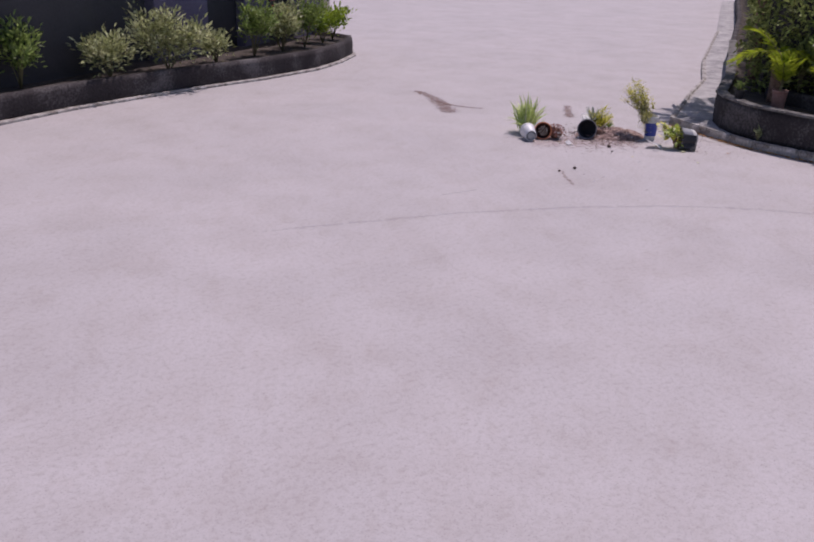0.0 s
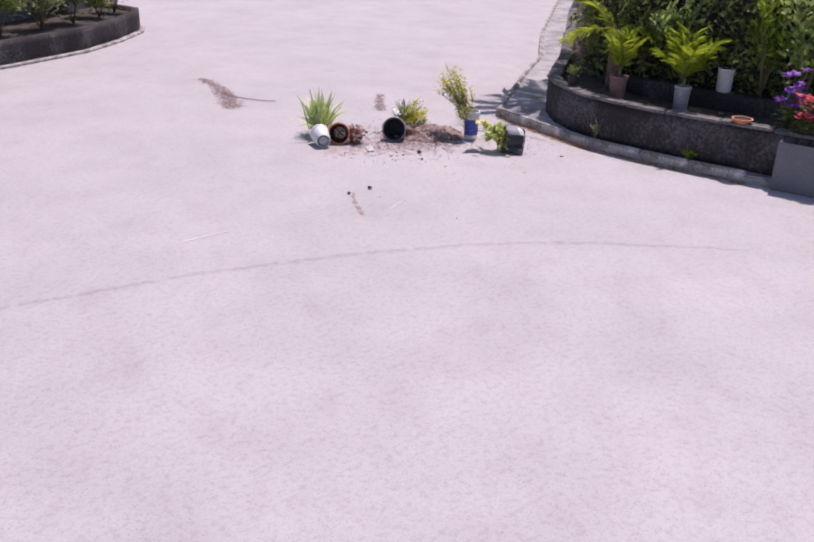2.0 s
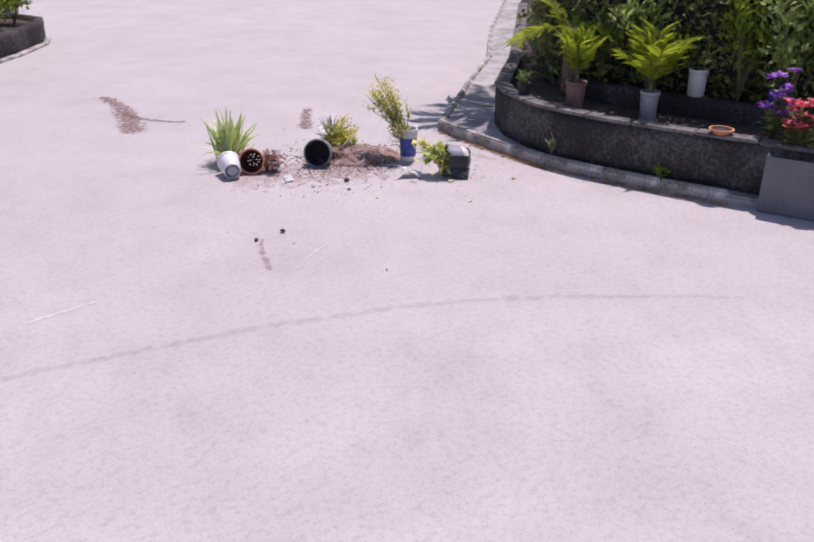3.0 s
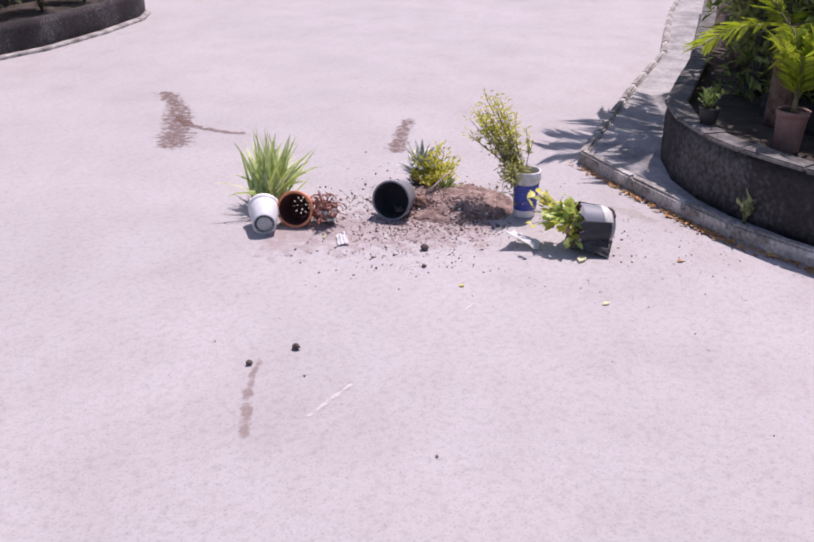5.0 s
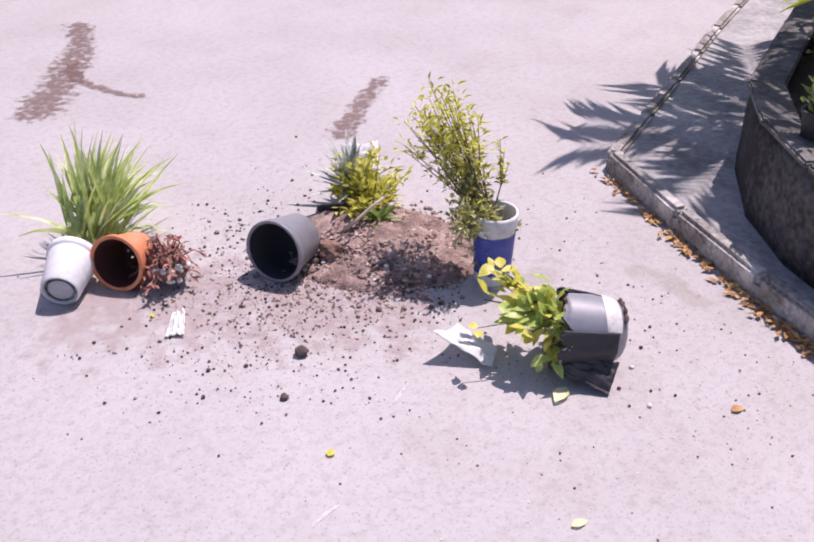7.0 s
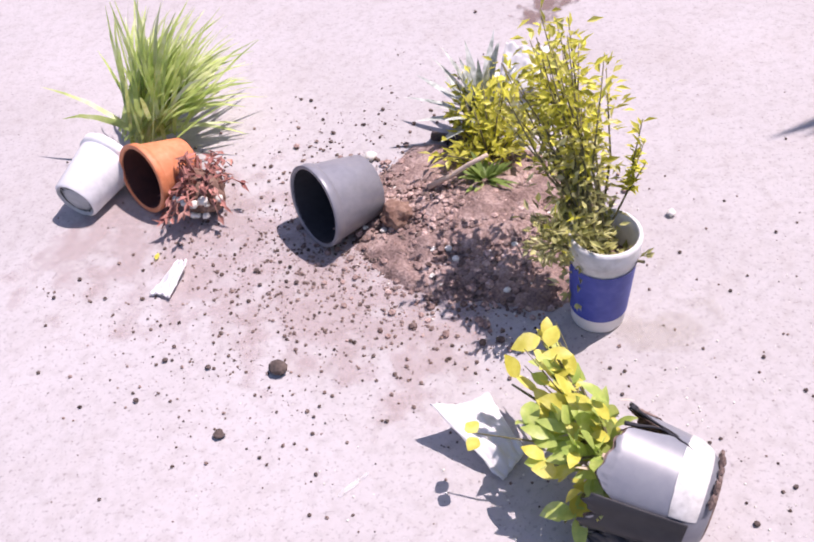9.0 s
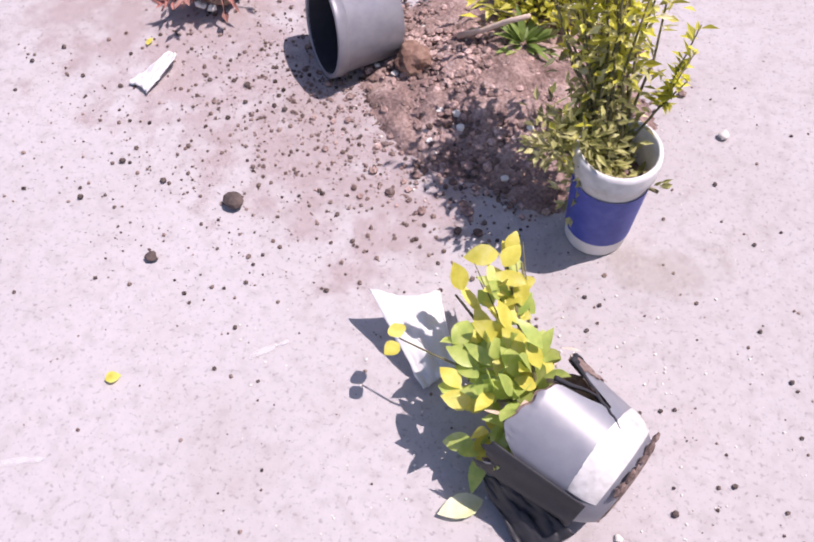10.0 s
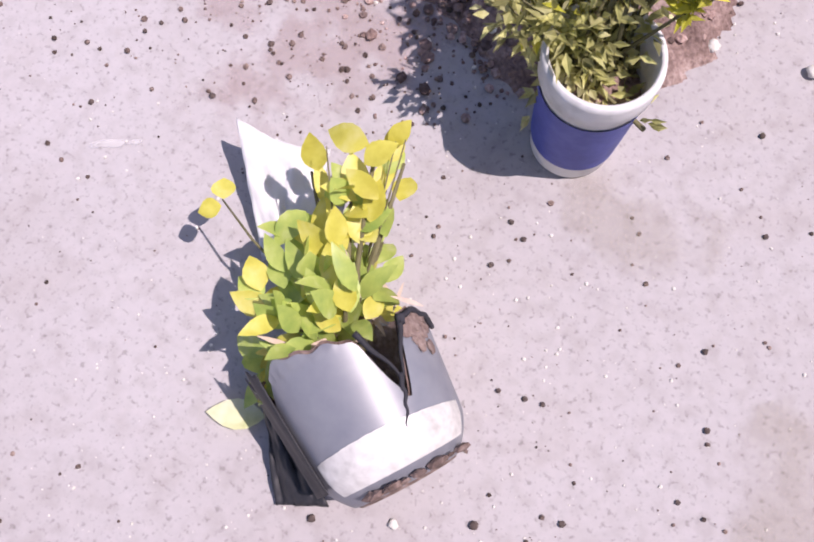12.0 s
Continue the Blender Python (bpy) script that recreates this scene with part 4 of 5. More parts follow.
lying_pot("orange_pot", (-0.455, 0.07), (-0.14, -1), 0.06, 0.084, 0.135, ORANGEPOT, REDDARK, "orange clay-coloured flower pot lying with its mouth open", holes=True)


def root_ball():
    rnd = random.Random(7)
    holder = base_of("dried_plant", (-0.335, 0.0, 0))
    bm = rock(0.058, rnd, 0.85, 3)
    low = min(v.co.z for v in bm.verts)
    for v in bm.verts:
        v.co.z -= low
    ball = part("root_ball", bm, DRYROOT, holder)
    rods, items = [], []
    for k in range(46):
        a, e = rnd.uniform(0, 6.28), rnd.uniform(0.1, 1.3)
        d = Vector((math.cos(a) * math.cos(e) * 0.75, math.sin(a) * math.cos(e), math.sin(e)))
        p = Vector((0, 0, 0.055)) + d * 0.05
        q = p + d * rnd.uniform(0.02, 0.07) + Vector((0, 0, -0.01))
        r = q + Vector((d.x * 0.03, d.y * 0.03, -rnd.uniform(0.01, 0.05)))
        r.z = max(r.z, 0.005)
        rods.append(tube([p, q, r], 0.003, 0.0015, 5))
        for _ in range(3):
            items.append((q.lerp(r, rnd.random()), Vector((rnd.gauss(0, 1), rnd.gauss(0, 1), rnd.gauss(0, 0.6))), Vector((0, 0, 1))))
    branches(rods, DRYSTALK, holder, "stalk")
    stuff(solid("dry_foliage", mesh_of("dry_foliage", *small_leaves(items, 0.03, 0.012, rnd), smooth=False), DRYSTALK, holder))
    vs, fs = [], []
    for k in range(9):
        b2 = rock(rnd.uniform(0.008, 0.016), rnd, 0.8, 1)
        a = rnd.uniform(3.4, 6.2)
        o = Vector((0.065 * math.cos(a), 0.065 * math.sin(a), rnd.uniform(0.03, 0.08)))
        vs2 = [v.co + o for v in b2.verts]
        f2 = [tuple(v.index for v in f.verts) for f in b2.faces]
        b2.free()
        vs, fs = merge((vs, fs), (vs2, f2))
    solid("perlite", mesh_of("perlite", vs, fs), PALESTONE, holder, "white lumps in the roots")
    tagged(holder, "dried reddish plant with bare root ball on concrete", "plant")


root_ball()


def blade_clump():
    """Fallen clump of long arching leaf blades."""
    rnd = random.Random(17)
    holder = base_of("fallen_leaf_clump", (-0.625, 0.09, 0.0))
    lean = Vector((0.06, 0.5, 0.62)).normalized()
    for k in range(290):
        sp = Vector((rnd.gauss(0, 0.38), rnd.gauss(0, 0.36), rnd.gauss(0, 0.4)))
        d = (lean + sp * 0.85).normalized()
        if d.z < 0.02:
            d.z = rnd.uniform(0.02, 0.3)
            d.normalize()
        L = rnd.uniform(0.17, 0.35)
        w = rnd.uniform(0.004, 0.0085)
        p = Vector((rnd.gauss(0, 0.03), rnd.gauss(0.03, 0.03), 0.07 + rnd.gauss(0, 0.015)))
        s = d.cross(Vector((rnd.gauss(0, 0.4), rnd.gauss(0, 0.4), 1))).normalized()
        vs, fs = [], []
        q = p.copy()
        dd = d.copy()
        for j in range(6):
            ww = w * (0.5, 1, 1, 0.85, 0.55, 0.06)[j]
            vs += [q - s * ww, q + s * ww]
            dd = (dd + Vector((0, 0, -0.085 * j * rnd.uniform(0.3, 1)))).normalized()
            q = q + dd * (L / 5)
            q.z = max(q.z, 0.006)
        for j in range(5):
            fs.append((2 * j, 2 * j + 1, 2 * j + 3, 2 * j + 2))
        solid("blade", mesh_of("blade", vs, fs), BLADEPALE if k % 9 == 0 else BLADE, holder)
    bm = rock(0.045, rnd, 0.9, 2)
    low = min(v.co.z for v in bm.verts)
    for v in bm.verts:
        v.co += Vector((0.0, 0.02, -low))
    part("crown_base", bm, BLADEPALE, holder)
    tagged(holder, "fallen clump of long green grassy leaf blades", "plant")


blade_clump()


# ---- bush in the blue bucket ----
def bucket():
    holder = base_of("bucket", (0.636, 0.124, 0.0))
    r0, r1, h = 0.054, 0.066, 0.235
    body = solid("body", mesh_of("body", *lathe([(0.0005, 0), (r0 * 0.94, 0), (r0, 0.006), (r0 + 0.0095, h * 0.8), (r1 - 0.001, h * 0.81), (r1 + 0.003, h * 0.83), (r1 + 0.002, h * 0.88), (r1 + 0.004, h * 0.96), (r1 + 0.002, h), (r1 - 0.004, h), (r1 - 0.006, h * 0.9), (r0 + 0.004, h * 0.62)], 48)), BUCKETWHITE, holder)
    lab = [(r0 + 0.0036 + 0.0068 * t, h * (0.17 + 0.56 * t)) for t in (0, 0.2, 0.4, 0.6, 0.8, 1)]
    vs, fs = lathe(lab, 72)
    keep = [f for f in fs if f[0] % 72 < 58]
    o = solid("label_band", mesh_of("label_band", vs, keep), BLUE, body, "faded blue printed band")
    o.rotation_euler = (0, 0, radians(200))
    solid("soil", mesh_of("soil", *lathe([(r0 + 0.0055, h * 0.66), (r1 * 0.5, h * 0.7), (0.0005, h * 0.72)], 24)), SOIL, holder)
    tagged(holder, "white plastic bucket with a blue band used as planter", "bucket")


bucket()


def bush():
    rnd = random.Random(27)
    holder = base_of("bush", (0.622, 0.136, 0.155))
    rods, low, top = [], [], []
    for k in range(54):
        a = rnd.uniform(0, 6.28)
        r = rnd.random() ** 0.55
        if k < 20:
            tip = Vector((-0.08 + 0.06 * r * math.cos(a), -0.04 + 0.06 * r * math.sin(a), rnd.uniform(-0.13, 0.13)))
        else:
            tip = Vector((-0.16 + 0.12 * r * math.cos(a), 0.12 + 0.115 * r * math.sin(a), rnd.uniform(0.19, 0.35) + 0.1 * (1 - r)))
        mid = Vector((tip.x * 0.5, tip.y * 0.45, max(tip.z * 0.55, 0.05))) + Vector((rnd.gauss(0, 0.01), rnd.gauss(0, 0.01), 0))
        foot = Vector((rnd.gauss(0, 0.025), rnd.gauss(0, 0.025), 0))
        pts = [foot, foot.lerp(mid, 0.5), mid, mid.lerp(tip, 0.5), tip]
        rods.append(tube(pts, 0.0035, 0.001, 5))
        for i in range(44):
            u = rnd.random() ** 0.7 * 4
            j = min(3, int(u))
            p = pts[j].lerp(pts[j + 1], u - j)
            w = Vector((rnd.gauss(0, 1), rnd.gauss(0, 1), rnd.gauss(0.5, 0.6)))
            q = p + w.normalized() * rnd.uniform(0.004, 0.035)
            it = (q, w, Vector((rnd.gauss(0, 0.5), rnd.gauss(0, 0.5), 1)))
            (top if q.z + rnd.gauss(0, 0.06) > 0.2 else low).append(it)
    for k in range(3):
        tip = Vector((0.015 + 0.015 * k, 0.12 - 0.02 * k, 0.25 - 0.03 * k))
        rods.append(tube([(0, 0, 0.02), (0.025, 0.05, 0.13), tip], 0.003, 0.001, 5))
        for i in range(16):
            q = Vector((0.025, 0.05, 0.13)).lerp(tip, rnd.random())
            top.append((q, Vector((rnd.gauss(0, 1), rnd.gauss(0, 1), 0.5)), Vector((0, 0, 1))))
    branches(rods, STEM, holder)
    stuff(solid("lower_foliage", mesh_of("lower_foliage", *small_leaves(low, 0.024, 0.0095, rnd), smooth=False), BUSHLOW, holder, "dull grey-green lower leaves"))
    stuff(solid("upper_foliage", mesh_of("upper_foliage", *small_leaves(top, 0.027, 0.0105, rnd), smooth=False), BUSHTOP, holder, "bright yellow-green upper leaves"))
    tagged(holder, "leafy yellow-green bush growing in the bucket", "bush")


bush()


def fallen_shrub():
    """A small uprooted plant lying on the soil behind the bush."""
    rnd = random.Random(37)
    holder = base_of("uprooted_plant", (0.22, 0.43, 0.03))
    rods, items, sil = [], [], []
    for k in range(24):
        d = Vector((rnd.gauss(-0.05, 0.45), rnd.gauss(0.3, 0.4), rnd.uniform(0.25, 0.9))).normalized()
        tip = d * rnd.uniform(0.1, 0.22)
        rods.append(tube([(0, 0, 0), tip * 0.5, tip], 0.004, 0.001, 5))
        for i in range(26):
            q = tip * rnd.uniform(0.25, 1.05) + Vector((rnd.gauss(0, 0.015), rnd.gauss(0, 0.015), rnd.gauss(0, 0.01)))
            items.append((q, d + Vector((rnd.gauss(0, 0.8), rnd.gauss(0, 0.8), rnd.gauss(0, 0.5))), Vector((rnd.gauss(0, 0.5), rnd.gauss(0, 0.5), 1))))
    branches(rods, STEM, holder)
    stuff(solid("foliage", mesh_of("foliage", *small_leaves(items, 0.034, 0.013, rnd), smooth=False), BUSHTOP, holder))
    tagged(holder, "small yellow-green plant lying uprooted on the soil", "plant")
    # silvery rosette beside it
    ros = base_of("rosette_plant", (0.13, 0.55, 0.0))
    items = []
    for k in range(46):
        a, e = rnd.uniform(0, 6.28), rnd.uniform(0.25, 1.45)
        d = Vector((math.cos(a) * math.cos(e), math.sin(a) * math.cos(e), math.sin(e)))
        items.append((d * 0.015 + Vector((0, 0, 0.05)), d, Vector((0, 0, 1))))
    each_leaf(items, 0.17, 0.024, 0.12, rnd, SILVERLEAF, ros)
    bm = rock(0.06, rnd, 0.8, 2)
    low = min(v.co.z for v in bm.verts)
    for v in bm.verts:
        v.co.z -= low
    part("root_ball", bm, DRYROOT, ros)
    tagged(ros, "silvery green rosette plant tipped out of its pot", "plant")
    # dark green tuft on the heap
    tuft = base_of("green_tuft", (0.26, 0.33, 0.06))
    items = []
    for k in range(40):
        a, e = rnd.uniform(0, 6.28), rnd.uniform(0.0, 1.2)
        d = Vector((math.cos(a) * math.cos(e), math.sin(a) * math.cos(e), math.sin(e)))
        items.append((d * 0.01, d, Vector((0, 0, 1))))
    each_leaf(items, 0.06, 0.014, 0.2, rnd, SHRUBLEAF, tuft)
    tagged(tuft, "dark green tuft of leaves on the soil heap", "plant")


fallen_shrub()
bm = rock(0.036, random.Random(9), 0.85, 3)
for v in bm.verts:
    v.co.z += 0.03
rb = part("root_lump", bm, DRYROOT)
rb.location = (0.13, 0.15, 0.02)
tagged(rb, "brown lump of matted roots on the soil heap", "root ball")
st = solid("stick", mesh_of("stick", *tube([(0.155, 0.25, 0.065), (0.2, 0.275, 0.095), (0.24, 0.295, 0.13), (0.28, 0.31, 0.16)], 0.0065, 0.005, 8)), PALESTICK)
tagged(st, "pale peeled stick leaning out of the soil heap", "stick")
st = solid("stick", mesh_of("stick", *tube([(0.02, 0.48, 0.012), (0.12, 0.50, 0.014), (0.2, 0.49, 0.012)], 0.012, 0.009, 8)), DARKSTONE)
tagged(st, "short dark stick lying behind the heap", "stick")


# ---- white sheet ----
def sheet(name, corners, seed, label, crease=0.012, lift=0.0):
    """A crumpled piece of plastic over four corners, with thickness."""
    n = 22
    vs, fs = [], []
    c = [Vector(p) for p in corners]
    for i in range(n):
        for j in range(n):
            u, v = i / (n - 1), j / (n - 1)
            p = c[0].lerp(c[1], u).lerp(c[3].lerp(c[2], u), v)
            edge_in = 0.06 * math.sin(math.pi * u) * (1 - v) ** 3
            p += (c[3] - c[0]) * edge_in
            p.z += crease * noise.noise(Vector((u * 4, v * 4, seed))) + crease * 0.6 * noise.noise(Vector((u * 9, v * 9, seed + 4))) + lift * math.sin(math.pi * u) * math.sin(math.pi * v)
            p.z = max(p.z, 0.004)
            vs.append(p)
    for i in range(n - 1):
        for j in range(n - 1):
            a = i * n + j
            fs.append((a, a + n, a + n + 1, a + 1))
    ob = solid(name, mesh_of(name, vs, fs), BAGWHITE)
    m = ob.modifiers.new("thick", "SOLIDIFY")
    m.thickness = 0.0025
    return tagged(ob, label, "plastic sheet")


sheet("white_sheet", [(0.488, -0.285, 0.085), (0.552, -0.185, 0.045), (0.665, -0.255, 0.02), (0.652, -0.316, 0.006)], 3, "torn crumpled white plastic sheet beside the leaves")
sheet("white_scrap", [(0.05, 0.83, 0.1), (0.18, 0.85, 0.11), (0.2, 0.73, 0.05), (0.08, 0.72, 0.006)], 5, "white plastic scrap behind the bush")
sheet("white_scrap", [(-0.25, -0.29, 0.01), (-0.2, -0.28, 0.012), (-0.23, -0.18, 0.03), (-0.27, -0.18, 0.01)], 7, "small white scrap lying among soil crumbs", 0.008)


# ---- broken glossy pot with its plant ----
def broken_pot():
    foot, mouth = Vector((0.98, -0.236, 0.09)), Vector((0.828, -0.256, 0.105))
    r0, r1, h = 0.088, 0.105, (mouth - foot).length + 0.02
    holder = new("broken_pot")
    holder.matrix_basis = Matrix.Translation(foot) @ (mouth - foot).to_track_quat("Z", "Y").to_matrix().to_4x4()
    up = (holder.matrix_basis.to_3x3().inverted() @ Vector((0, 0, 1)))
    a_up = math.atan2(up.y, up.x)
    seg, rows = 144, 26
    def edge(a):
        """How high the wall stands at this angle: torn down at the top and on one side."""
        d = (a - a_up + math.pi) % (2 * math.pi) - math.pi
        cut = 1.0
        cut -= 0.16 * math.exp(-((d - 0.35) / 0.5) ** 2)
        cut -= 0.22 * math.exp(-((d - 1.5) / 0.35) ** 2)
        cut -= 0.2 * math.exp(-((d + 1.15) / 0.25) ** 2)
        cut -= 0.42 * max(0.0, 1 - abs(d - 0.46) / 0.3)
        return cut + 0.02 * math.sin(9 * a) + 0.012 * math.sin(23 * a)
    for name, mat, dr, flip in (("body", GLOSSGREY, 0.0, False), ("inside", DIRT, -0.005, True)):
        vs, fs = [], []
        for i in range(rows + 1):
            for k in range(seg):
                a = 2 * math.pi * k / seg
                t = i / rows * edge(a)
                r = r0 + (r1 - r0) * t + dr + (0.004 if t > 0.93 else 0)
                if t < 0.27:
                    r -= 0.022 * (1 - t / 0.27) ** 1.9
                vs.append((r * math.cos(a), r * math.sin(a), h * t + (0.004 if flip else 0)))
        for i in range(rows):
            for k in range(seg):
                k2 = (k + 1) % seg
                q = (i * seg + k, i * seg + k2, (i + 1) * seg + k2, (i + 1) * seg + k)
                fs.append(q[::-1] if flip else q)
        fs.append(tuple(range(seg))[::-1] if not flip else tuple(range(seg)))
        o = solid(name, mesh_of(name, vs, fs), mat, holder, "" if not flip else "muddy inner wall")
        if not flip:
            shell = o
    # black torn borders of the notch, and mud left on the strip beside it
    for side in (-1, 1):
        pts = []
        for j in range(16):
            v = j / 15
            a = a_up + 0.46 + side * 0.29 * v + 0.012 * math.sin(9 * v + side)
            t = 0.57 + 0.36 * v
            r = r0 + (r1 - r0) * t + 0.001
            pts.append((r * math.cos(a), r * math.sin(a), h * t))
        solid("torn_edge", mesh_of("torn_edge", *tube(pts, 0.0015, 0.004, 6)), POTINSIDE, shell, "black torn border of the wall")
    pts = []
    for j in range(22):
        v = j / 21
        a = a_up + 0.72 + 0.75 * v
        t = edge(a) * 0.985
        r = r0 + (r1 - r0) * t + 0.003
        pts.append((r * math.cos(a), r * math.sin(a), h * t))
    solid("torn_edge", mesh_of("torn_edge", *tube(pts, 0.004, 0.003, 6)), POTINSIDE, shell, "black torn border of the wall")
    rnd = random.Random(23)
    for k in range(26):
        a = a_up + rnd.uniform(0.72, 1.15)
        t = edge(a) * rnd.uniform(0.72, 0.99)
        r = r0 + (r1 - r0) * t + 0.001
        bm = rock(rnd.uniform(0.004, 0.011), rnd, 0.3, 1)
        turn = Vector((math.cos(a), math.sin(a), 0)).to_track_quat("Z", "Y").to_matrix()
        for vert in bm.verts:
            vert.co = turn @ vert.co + Vector((r * math.cos(a), r * math.sin(a), h * t))
        part("mud_clot", bm, DIRT, shell)
    # ragged dark cracks in the wall
    for s0, s1, bend in ((0.44, 0.25, 0.04),):
        pts = []
        for i in range(14):
            t = i / 13
            a = a_up + s0 + (s1 - s0) * t + bend * math.sin(3 * t) + 0.015 * math.sin(19 * t)
            tt = 0.6 - 0.3 * t
            r = r0 + (r1 - r0) * tt + 0.0005
            pts.append((r * math.cos(a), r * math.sin(a), h * tt))
        solid("crack", mesh_of("crack", *tube(pts, 0.0035, 0.001, 6)), POTINSIDE, shell, "dark ragged split in the wall")
    # pale band round the foot, uneven upper border: a highlight put into colour
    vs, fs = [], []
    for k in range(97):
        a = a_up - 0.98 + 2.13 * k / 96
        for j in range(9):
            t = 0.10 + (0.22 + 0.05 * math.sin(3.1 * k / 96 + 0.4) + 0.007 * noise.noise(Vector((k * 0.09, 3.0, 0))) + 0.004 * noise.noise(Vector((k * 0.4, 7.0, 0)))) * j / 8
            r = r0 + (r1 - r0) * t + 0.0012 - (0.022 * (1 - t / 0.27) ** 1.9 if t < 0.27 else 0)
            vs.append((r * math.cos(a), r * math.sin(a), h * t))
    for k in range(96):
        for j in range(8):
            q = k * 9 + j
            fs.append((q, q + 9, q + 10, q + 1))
    solid("sheen_band", mesh_of("sheen_band", vs, fs), SHEENBAND, shell, "pale band round the foot, a highlight put in as colour")
    # black sleeve showing along the low side, ruffled; its black includes that side's shade
    vs, fs = [], []
    for k in range(41):
        a = a_up - 2.2 + 1.2 * k / 40
        for j in range(13):
            t = 0.16 + (0.84 + 0.05 * math.sin(0.4 * k) + 0.02 * math.sin(1.3 * k)) * j / 12
            r = r0 + (r1 - r0) * t + 0.003 + 0.004 * (0.5 + 0.5 * math.sin(0.33 * k + 2.2 * t))
            r = min(r, 0.1 / max(0.2, -math.cos(a - a_up))) if math.cos(a - a_up) < -0.2 else r
            vs.append((r * math.cos(a), r * math.sin(a), h * t))
    for k in range(40):
        for j in range(12):
            q = k * 13 + j
            fs.append((q, q + 13, q + 14, q + 1))
    sleeve = solid("black_sleeve", mesh_of("black_sleeve", vs, fs), DARKPOT, holder, "ruffled black plastic sleeve, with the low side's shade in its black")
    sleeve.modifiers.new("thick", "SOLIDIFY").thickness = 0.0015
    # clots of mud dried on the foot's edge
    rnd = random.Random(14)
    for k in range(16):
        a = a_up + rnd.uniform(-0.7, 1.1)
        bm = rock(rnd.uniform(0.004, 0.012), rnd, 0.5, 1)
        r = 0.08
        for v in bm.verts:
            v.co += Vector((r * math.cos(a), r * math.sin(a), rnd.uniform(0.004, 0.006)))
        part("mud_clot", bm, DIRT, shell)
    # mud on the foot
    solid("mud", mesh_of("mud", *lathe([(0.0005, -0.004), (r0 * 0.4, -0.004), (r0 * 0.69, -0.003), (r0 * 0.74, 0.001), (r0 * 0.76, 0.004)], 60, 0.02)), DIRT, shell, "crust of dried mud on the base")
    tagged(holder, "broken glossy grey plastic pot lying on its side", "flower pot", "fallen flower pots")
    liner = sheet("black_liner", [(0.81, -0.36, 0.05), (0.87, -0.345, 0.085), (0.975, -0.33, 0.06), (0.95, -0.395, 0.006)], 11, "torn black plastic liner hanging from the broken pot", 0.012)
    liner.data.materials.clear()
    liner.data.materials.append(DARKPOT)


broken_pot()


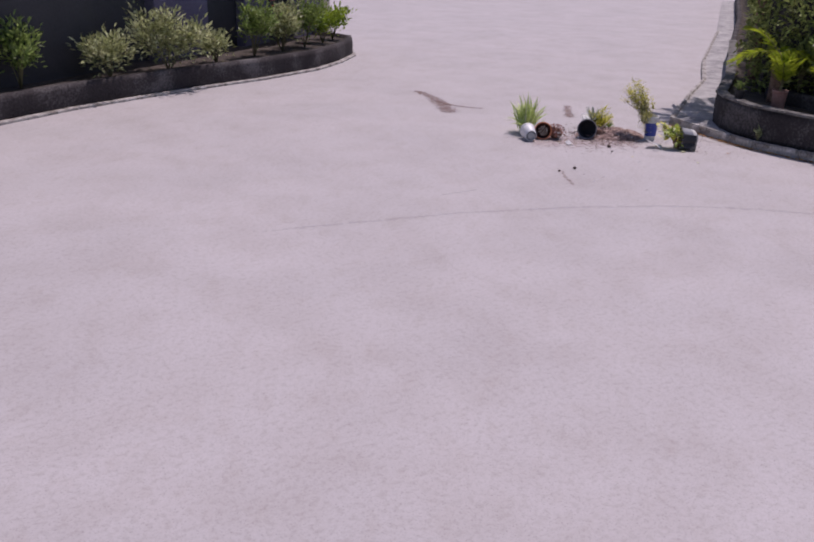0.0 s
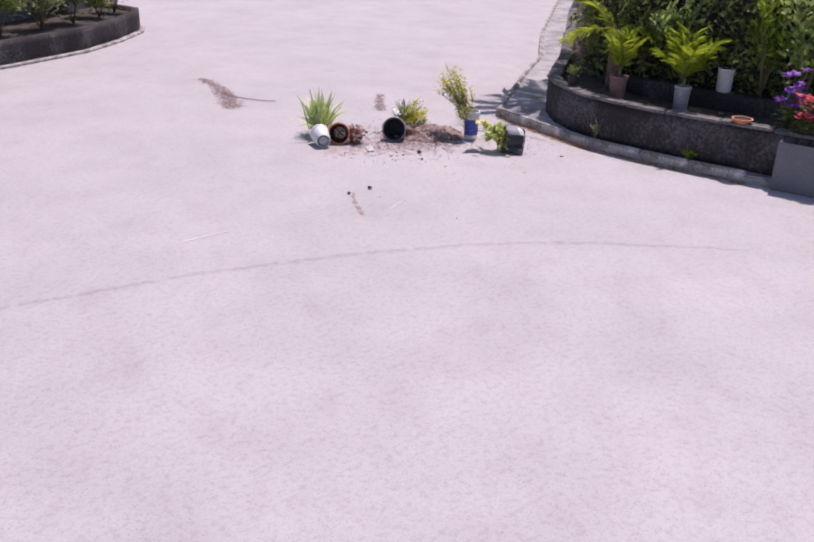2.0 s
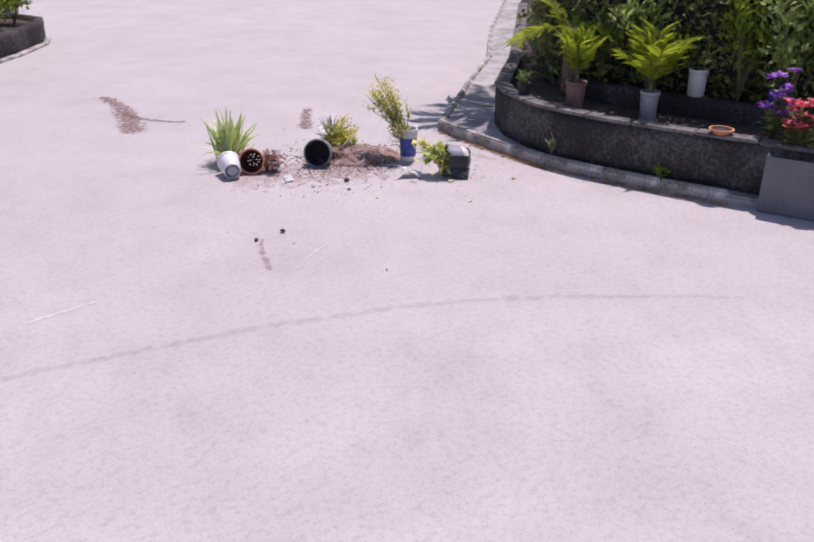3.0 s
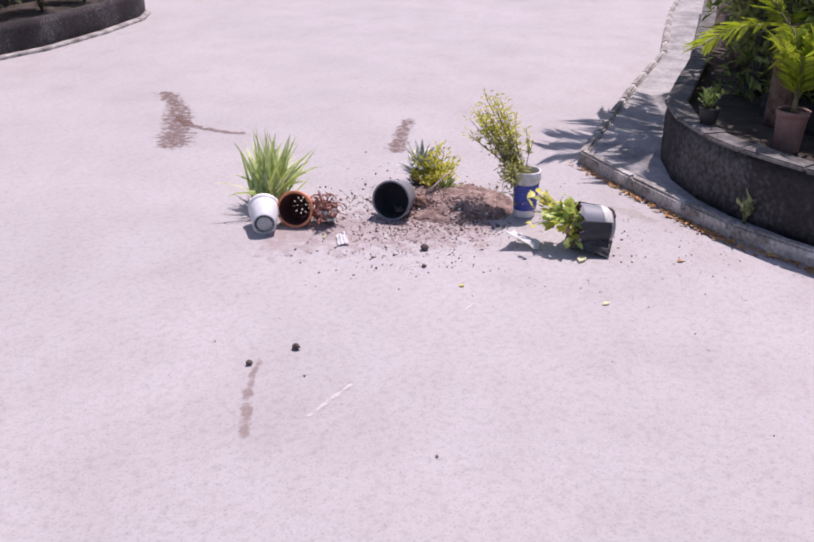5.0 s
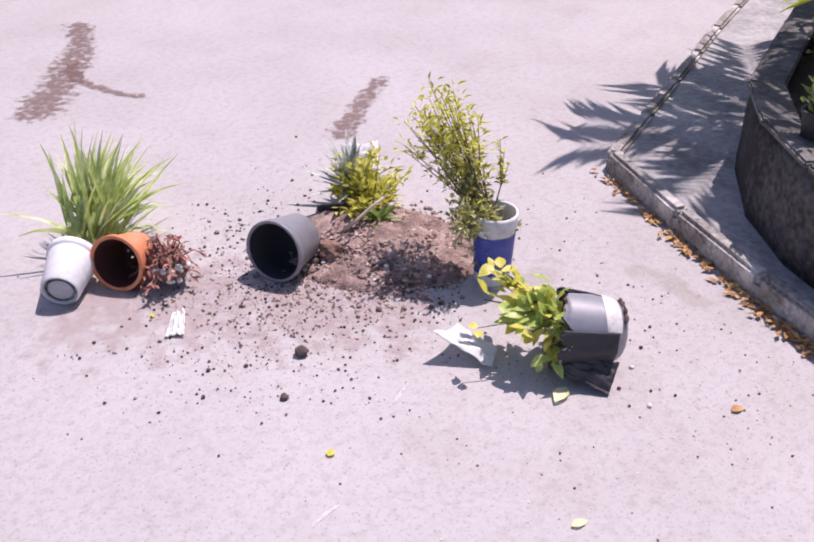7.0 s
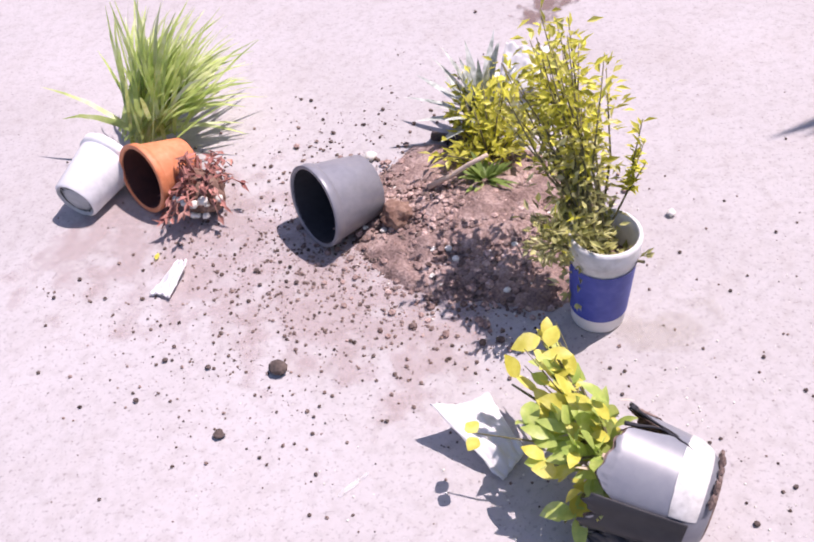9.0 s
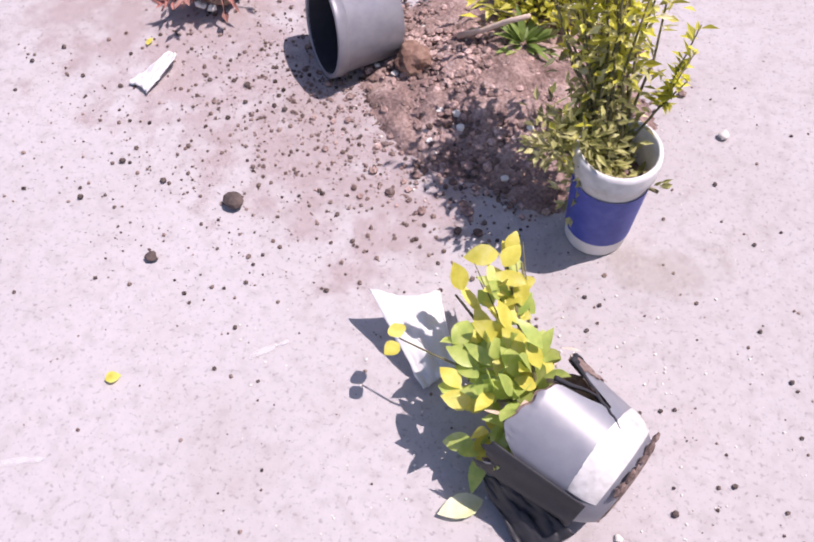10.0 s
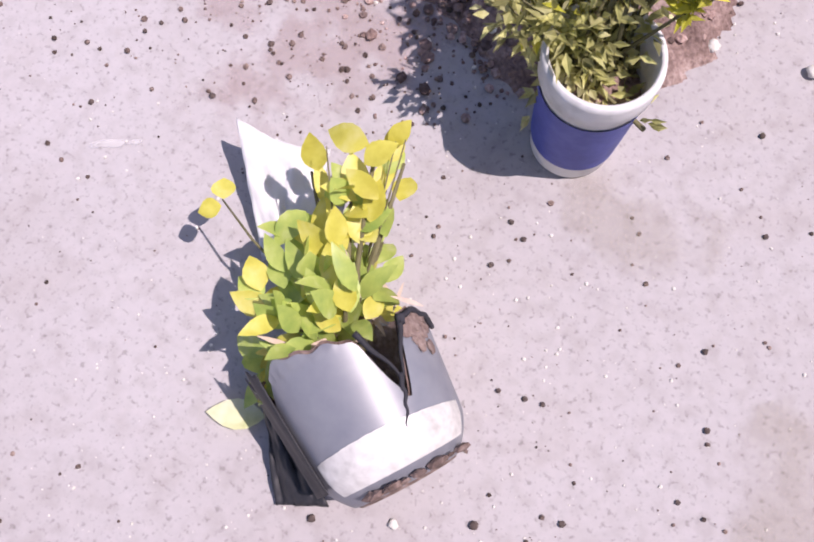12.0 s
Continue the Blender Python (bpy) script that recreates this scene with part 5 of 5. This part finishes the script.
def broad_plant():
    rnd = random.Random(47)
    holder = base_of("broad_leaved_plant", (0.82, -0.25, 0.085))
    mains = [(-0.1, 0.02, 0.1), (-0.14, 0.06, 0.1), (-0.17, 0.1, 0.13), (-0.08, -0.06, 0.03), (-0.03, -0.11, -0.03), (-0.1, -0.03, 0.05), (-0.13, 0.0, 0.04), (-0.04, 0.02, 0.11), (-0.2, 0.03, 0.07), (-0.1, 0.08, 0.04), (-0.04, -0.06, 0.08), (-0.1, 0.04, 0.0), (0.0, -0.07, 0.03), (-0.16, 0.13, 0.1)]
    rods, green, yellow = [], [], []
    for k, m in enumerate(mains):
        tip = Vector(m)
        pts = [Vector((0.02, 0.01, 0)), tip * 0.4 + Vector((0, 0, 0.03)), tip * 0.75 + Vector((0, 0, 0.015)), tip]
        rods.append(tube(pts, 0.0045, 0.0018, 6))
        for i in range(11):
            u = rnd.uniform(0.7, 3.0)
            j = min(2, int(u))
            p = pts[j].lerp(pts[j + 1], u - j)
            p = p + Vector((rnd.gauss(0, 0.012), rnd.gauss(0, 0.012), rnd.gauss(0.008, 0.012)))
            p.z = max(p.z, -0.07)
            d = tip.normalized() * 0.7 + Vector((rnd.gauss(0, 0.5), rnd.gauss(0, 0.5), rnd.gauss(0.08, 0.35)))
            (yellow if rnd.random() < 0.32 or k == 2 else green).append((p, d, Vector((rnd.gauss(0, 0.35), rnd.gauss(0, 0.35), 1))))
    # a thin side shoot with two small leaves
    rods.append(tube([(-0.06, -0.02, 0.05), (-0.15, -0.06, 0.06), (-0.21, -0.078, 0.055)], 0.0022, 0.0012, 5))
    pair = [(Vector((-0.21, -0.076, 0.055)), Vector((-0.8, 0.25, 0.1)), Vector((0, 0, 1))), (Vector((-0.205, -0.082, 0.05)), Vector((-0.1, -1, 0.05)), Vector((0, 0, 1)))]
    # long pale grassy shoots
    for k in range(7):
        tip = Vector((-0.19 + rnd.gauss(0, 0.025), 0.09 + rnd.gauss(0, 0.03), rnd.uniform(0.06, 0.16)))
        rods.append(tube([(-0.04, 0.02, 0.03), tip * 0.55 + Vector((0, 0, 0.02)), tip], 0.0018, 0.0008, 5))
    branches(rods, STEM, holder)
    each_leaf(green, 0.05, 0.029, 0.25, rnd, BROADLEAF, holder)
    each_leaf(yellow, 0.052, 0.028, 0.2, rnd, YELLOWLEAF, holder)
    each_leaf(pair, 0.034, 0.026, 0.15, rnd, YELLOWLEAF, holder)
    each_leaf([(Vector((-0.12, 0.06, 0.09)), Vector((-0.6, 0.75, 0.15)), Vector((0.2, 0.2, 1))), (Vector((-0.1, 0.035, 0.1)), Vector((-0.4, 0.9, 0.1)), Vector((0, 0.3, 1)))], 0.09, 0.022, 0.15, rnd, YELLOWLEAF, holder)
    dr = []
    for k in range(46):
        p = Vector((-0.02 + rnd.gauss(0, 0.02), rnd.gauss(0.01, 0.032), rnd.gauss(0.035, 0.022)))
        dr.append((p, Vector((-1 + rnd.gauss(0, 0.5), rnd.gauss(0, 0.8), rnd.gauss(0, 0.5))), Vector((0, 0, 1))))
    stuff(solid("dry_root_tuft", mesh_of("dry_root_tuft", *leaves(dr, 0.05, 0.006, 0.2, rnd)), PALESTICK, holder, "dry straw-coloured roots"))
    tagged(holder, "broad-leaved yellow-green plant spilling from the broken pot", "plant")


broad_plant()


def fallen_leaf(at, rz, mat, size, seed, label):
    rnd = random.Random(seed)
    me = mesh_of("fallen_leaf", *leaves([(Vector((0, 0, 0.006)), Vector((1, 0, 0.12)), Vector((0, 0, 1)))], size, size * 0.55, 0.2, rnd))
    ob = solid("fallen_leaf", me, mat)
    ob.matrix_basis = pose(at[0], at[1], 0.0, 0, 0, rz)
    return tagged(ob, label, "leaf", "fallen leaves")


fallen_leaf((0.285, -0.685), 70, YELLOWLEAF, 0.035, 1, "fallen yellow leaf on the concrete")
fallen_leaf((0.845, -0.375), 245, PALELEAF, 0.06, 2, "pale green leaf fallen beside the pot")
fallen_leaf((0.84, -0.385), 262, PALELEAF, 0.05, 3, "pale green leaf fallen beside the pot")
fallen_leaf((0.84, -0.83), 35, PALELEAF, 0.05, 7, "pale dry leaf fallen on the concrete")
fallen_leaf((-0.32, -0.2), 120, YELLOWLEAF, 0.03, 4, "yellow leaf fallen among soil crumbs")
fallen_leaf((1.25, -0.42), 40, LITTER, 0.04, 5, "dry reddish leaf fallen on the concrete")
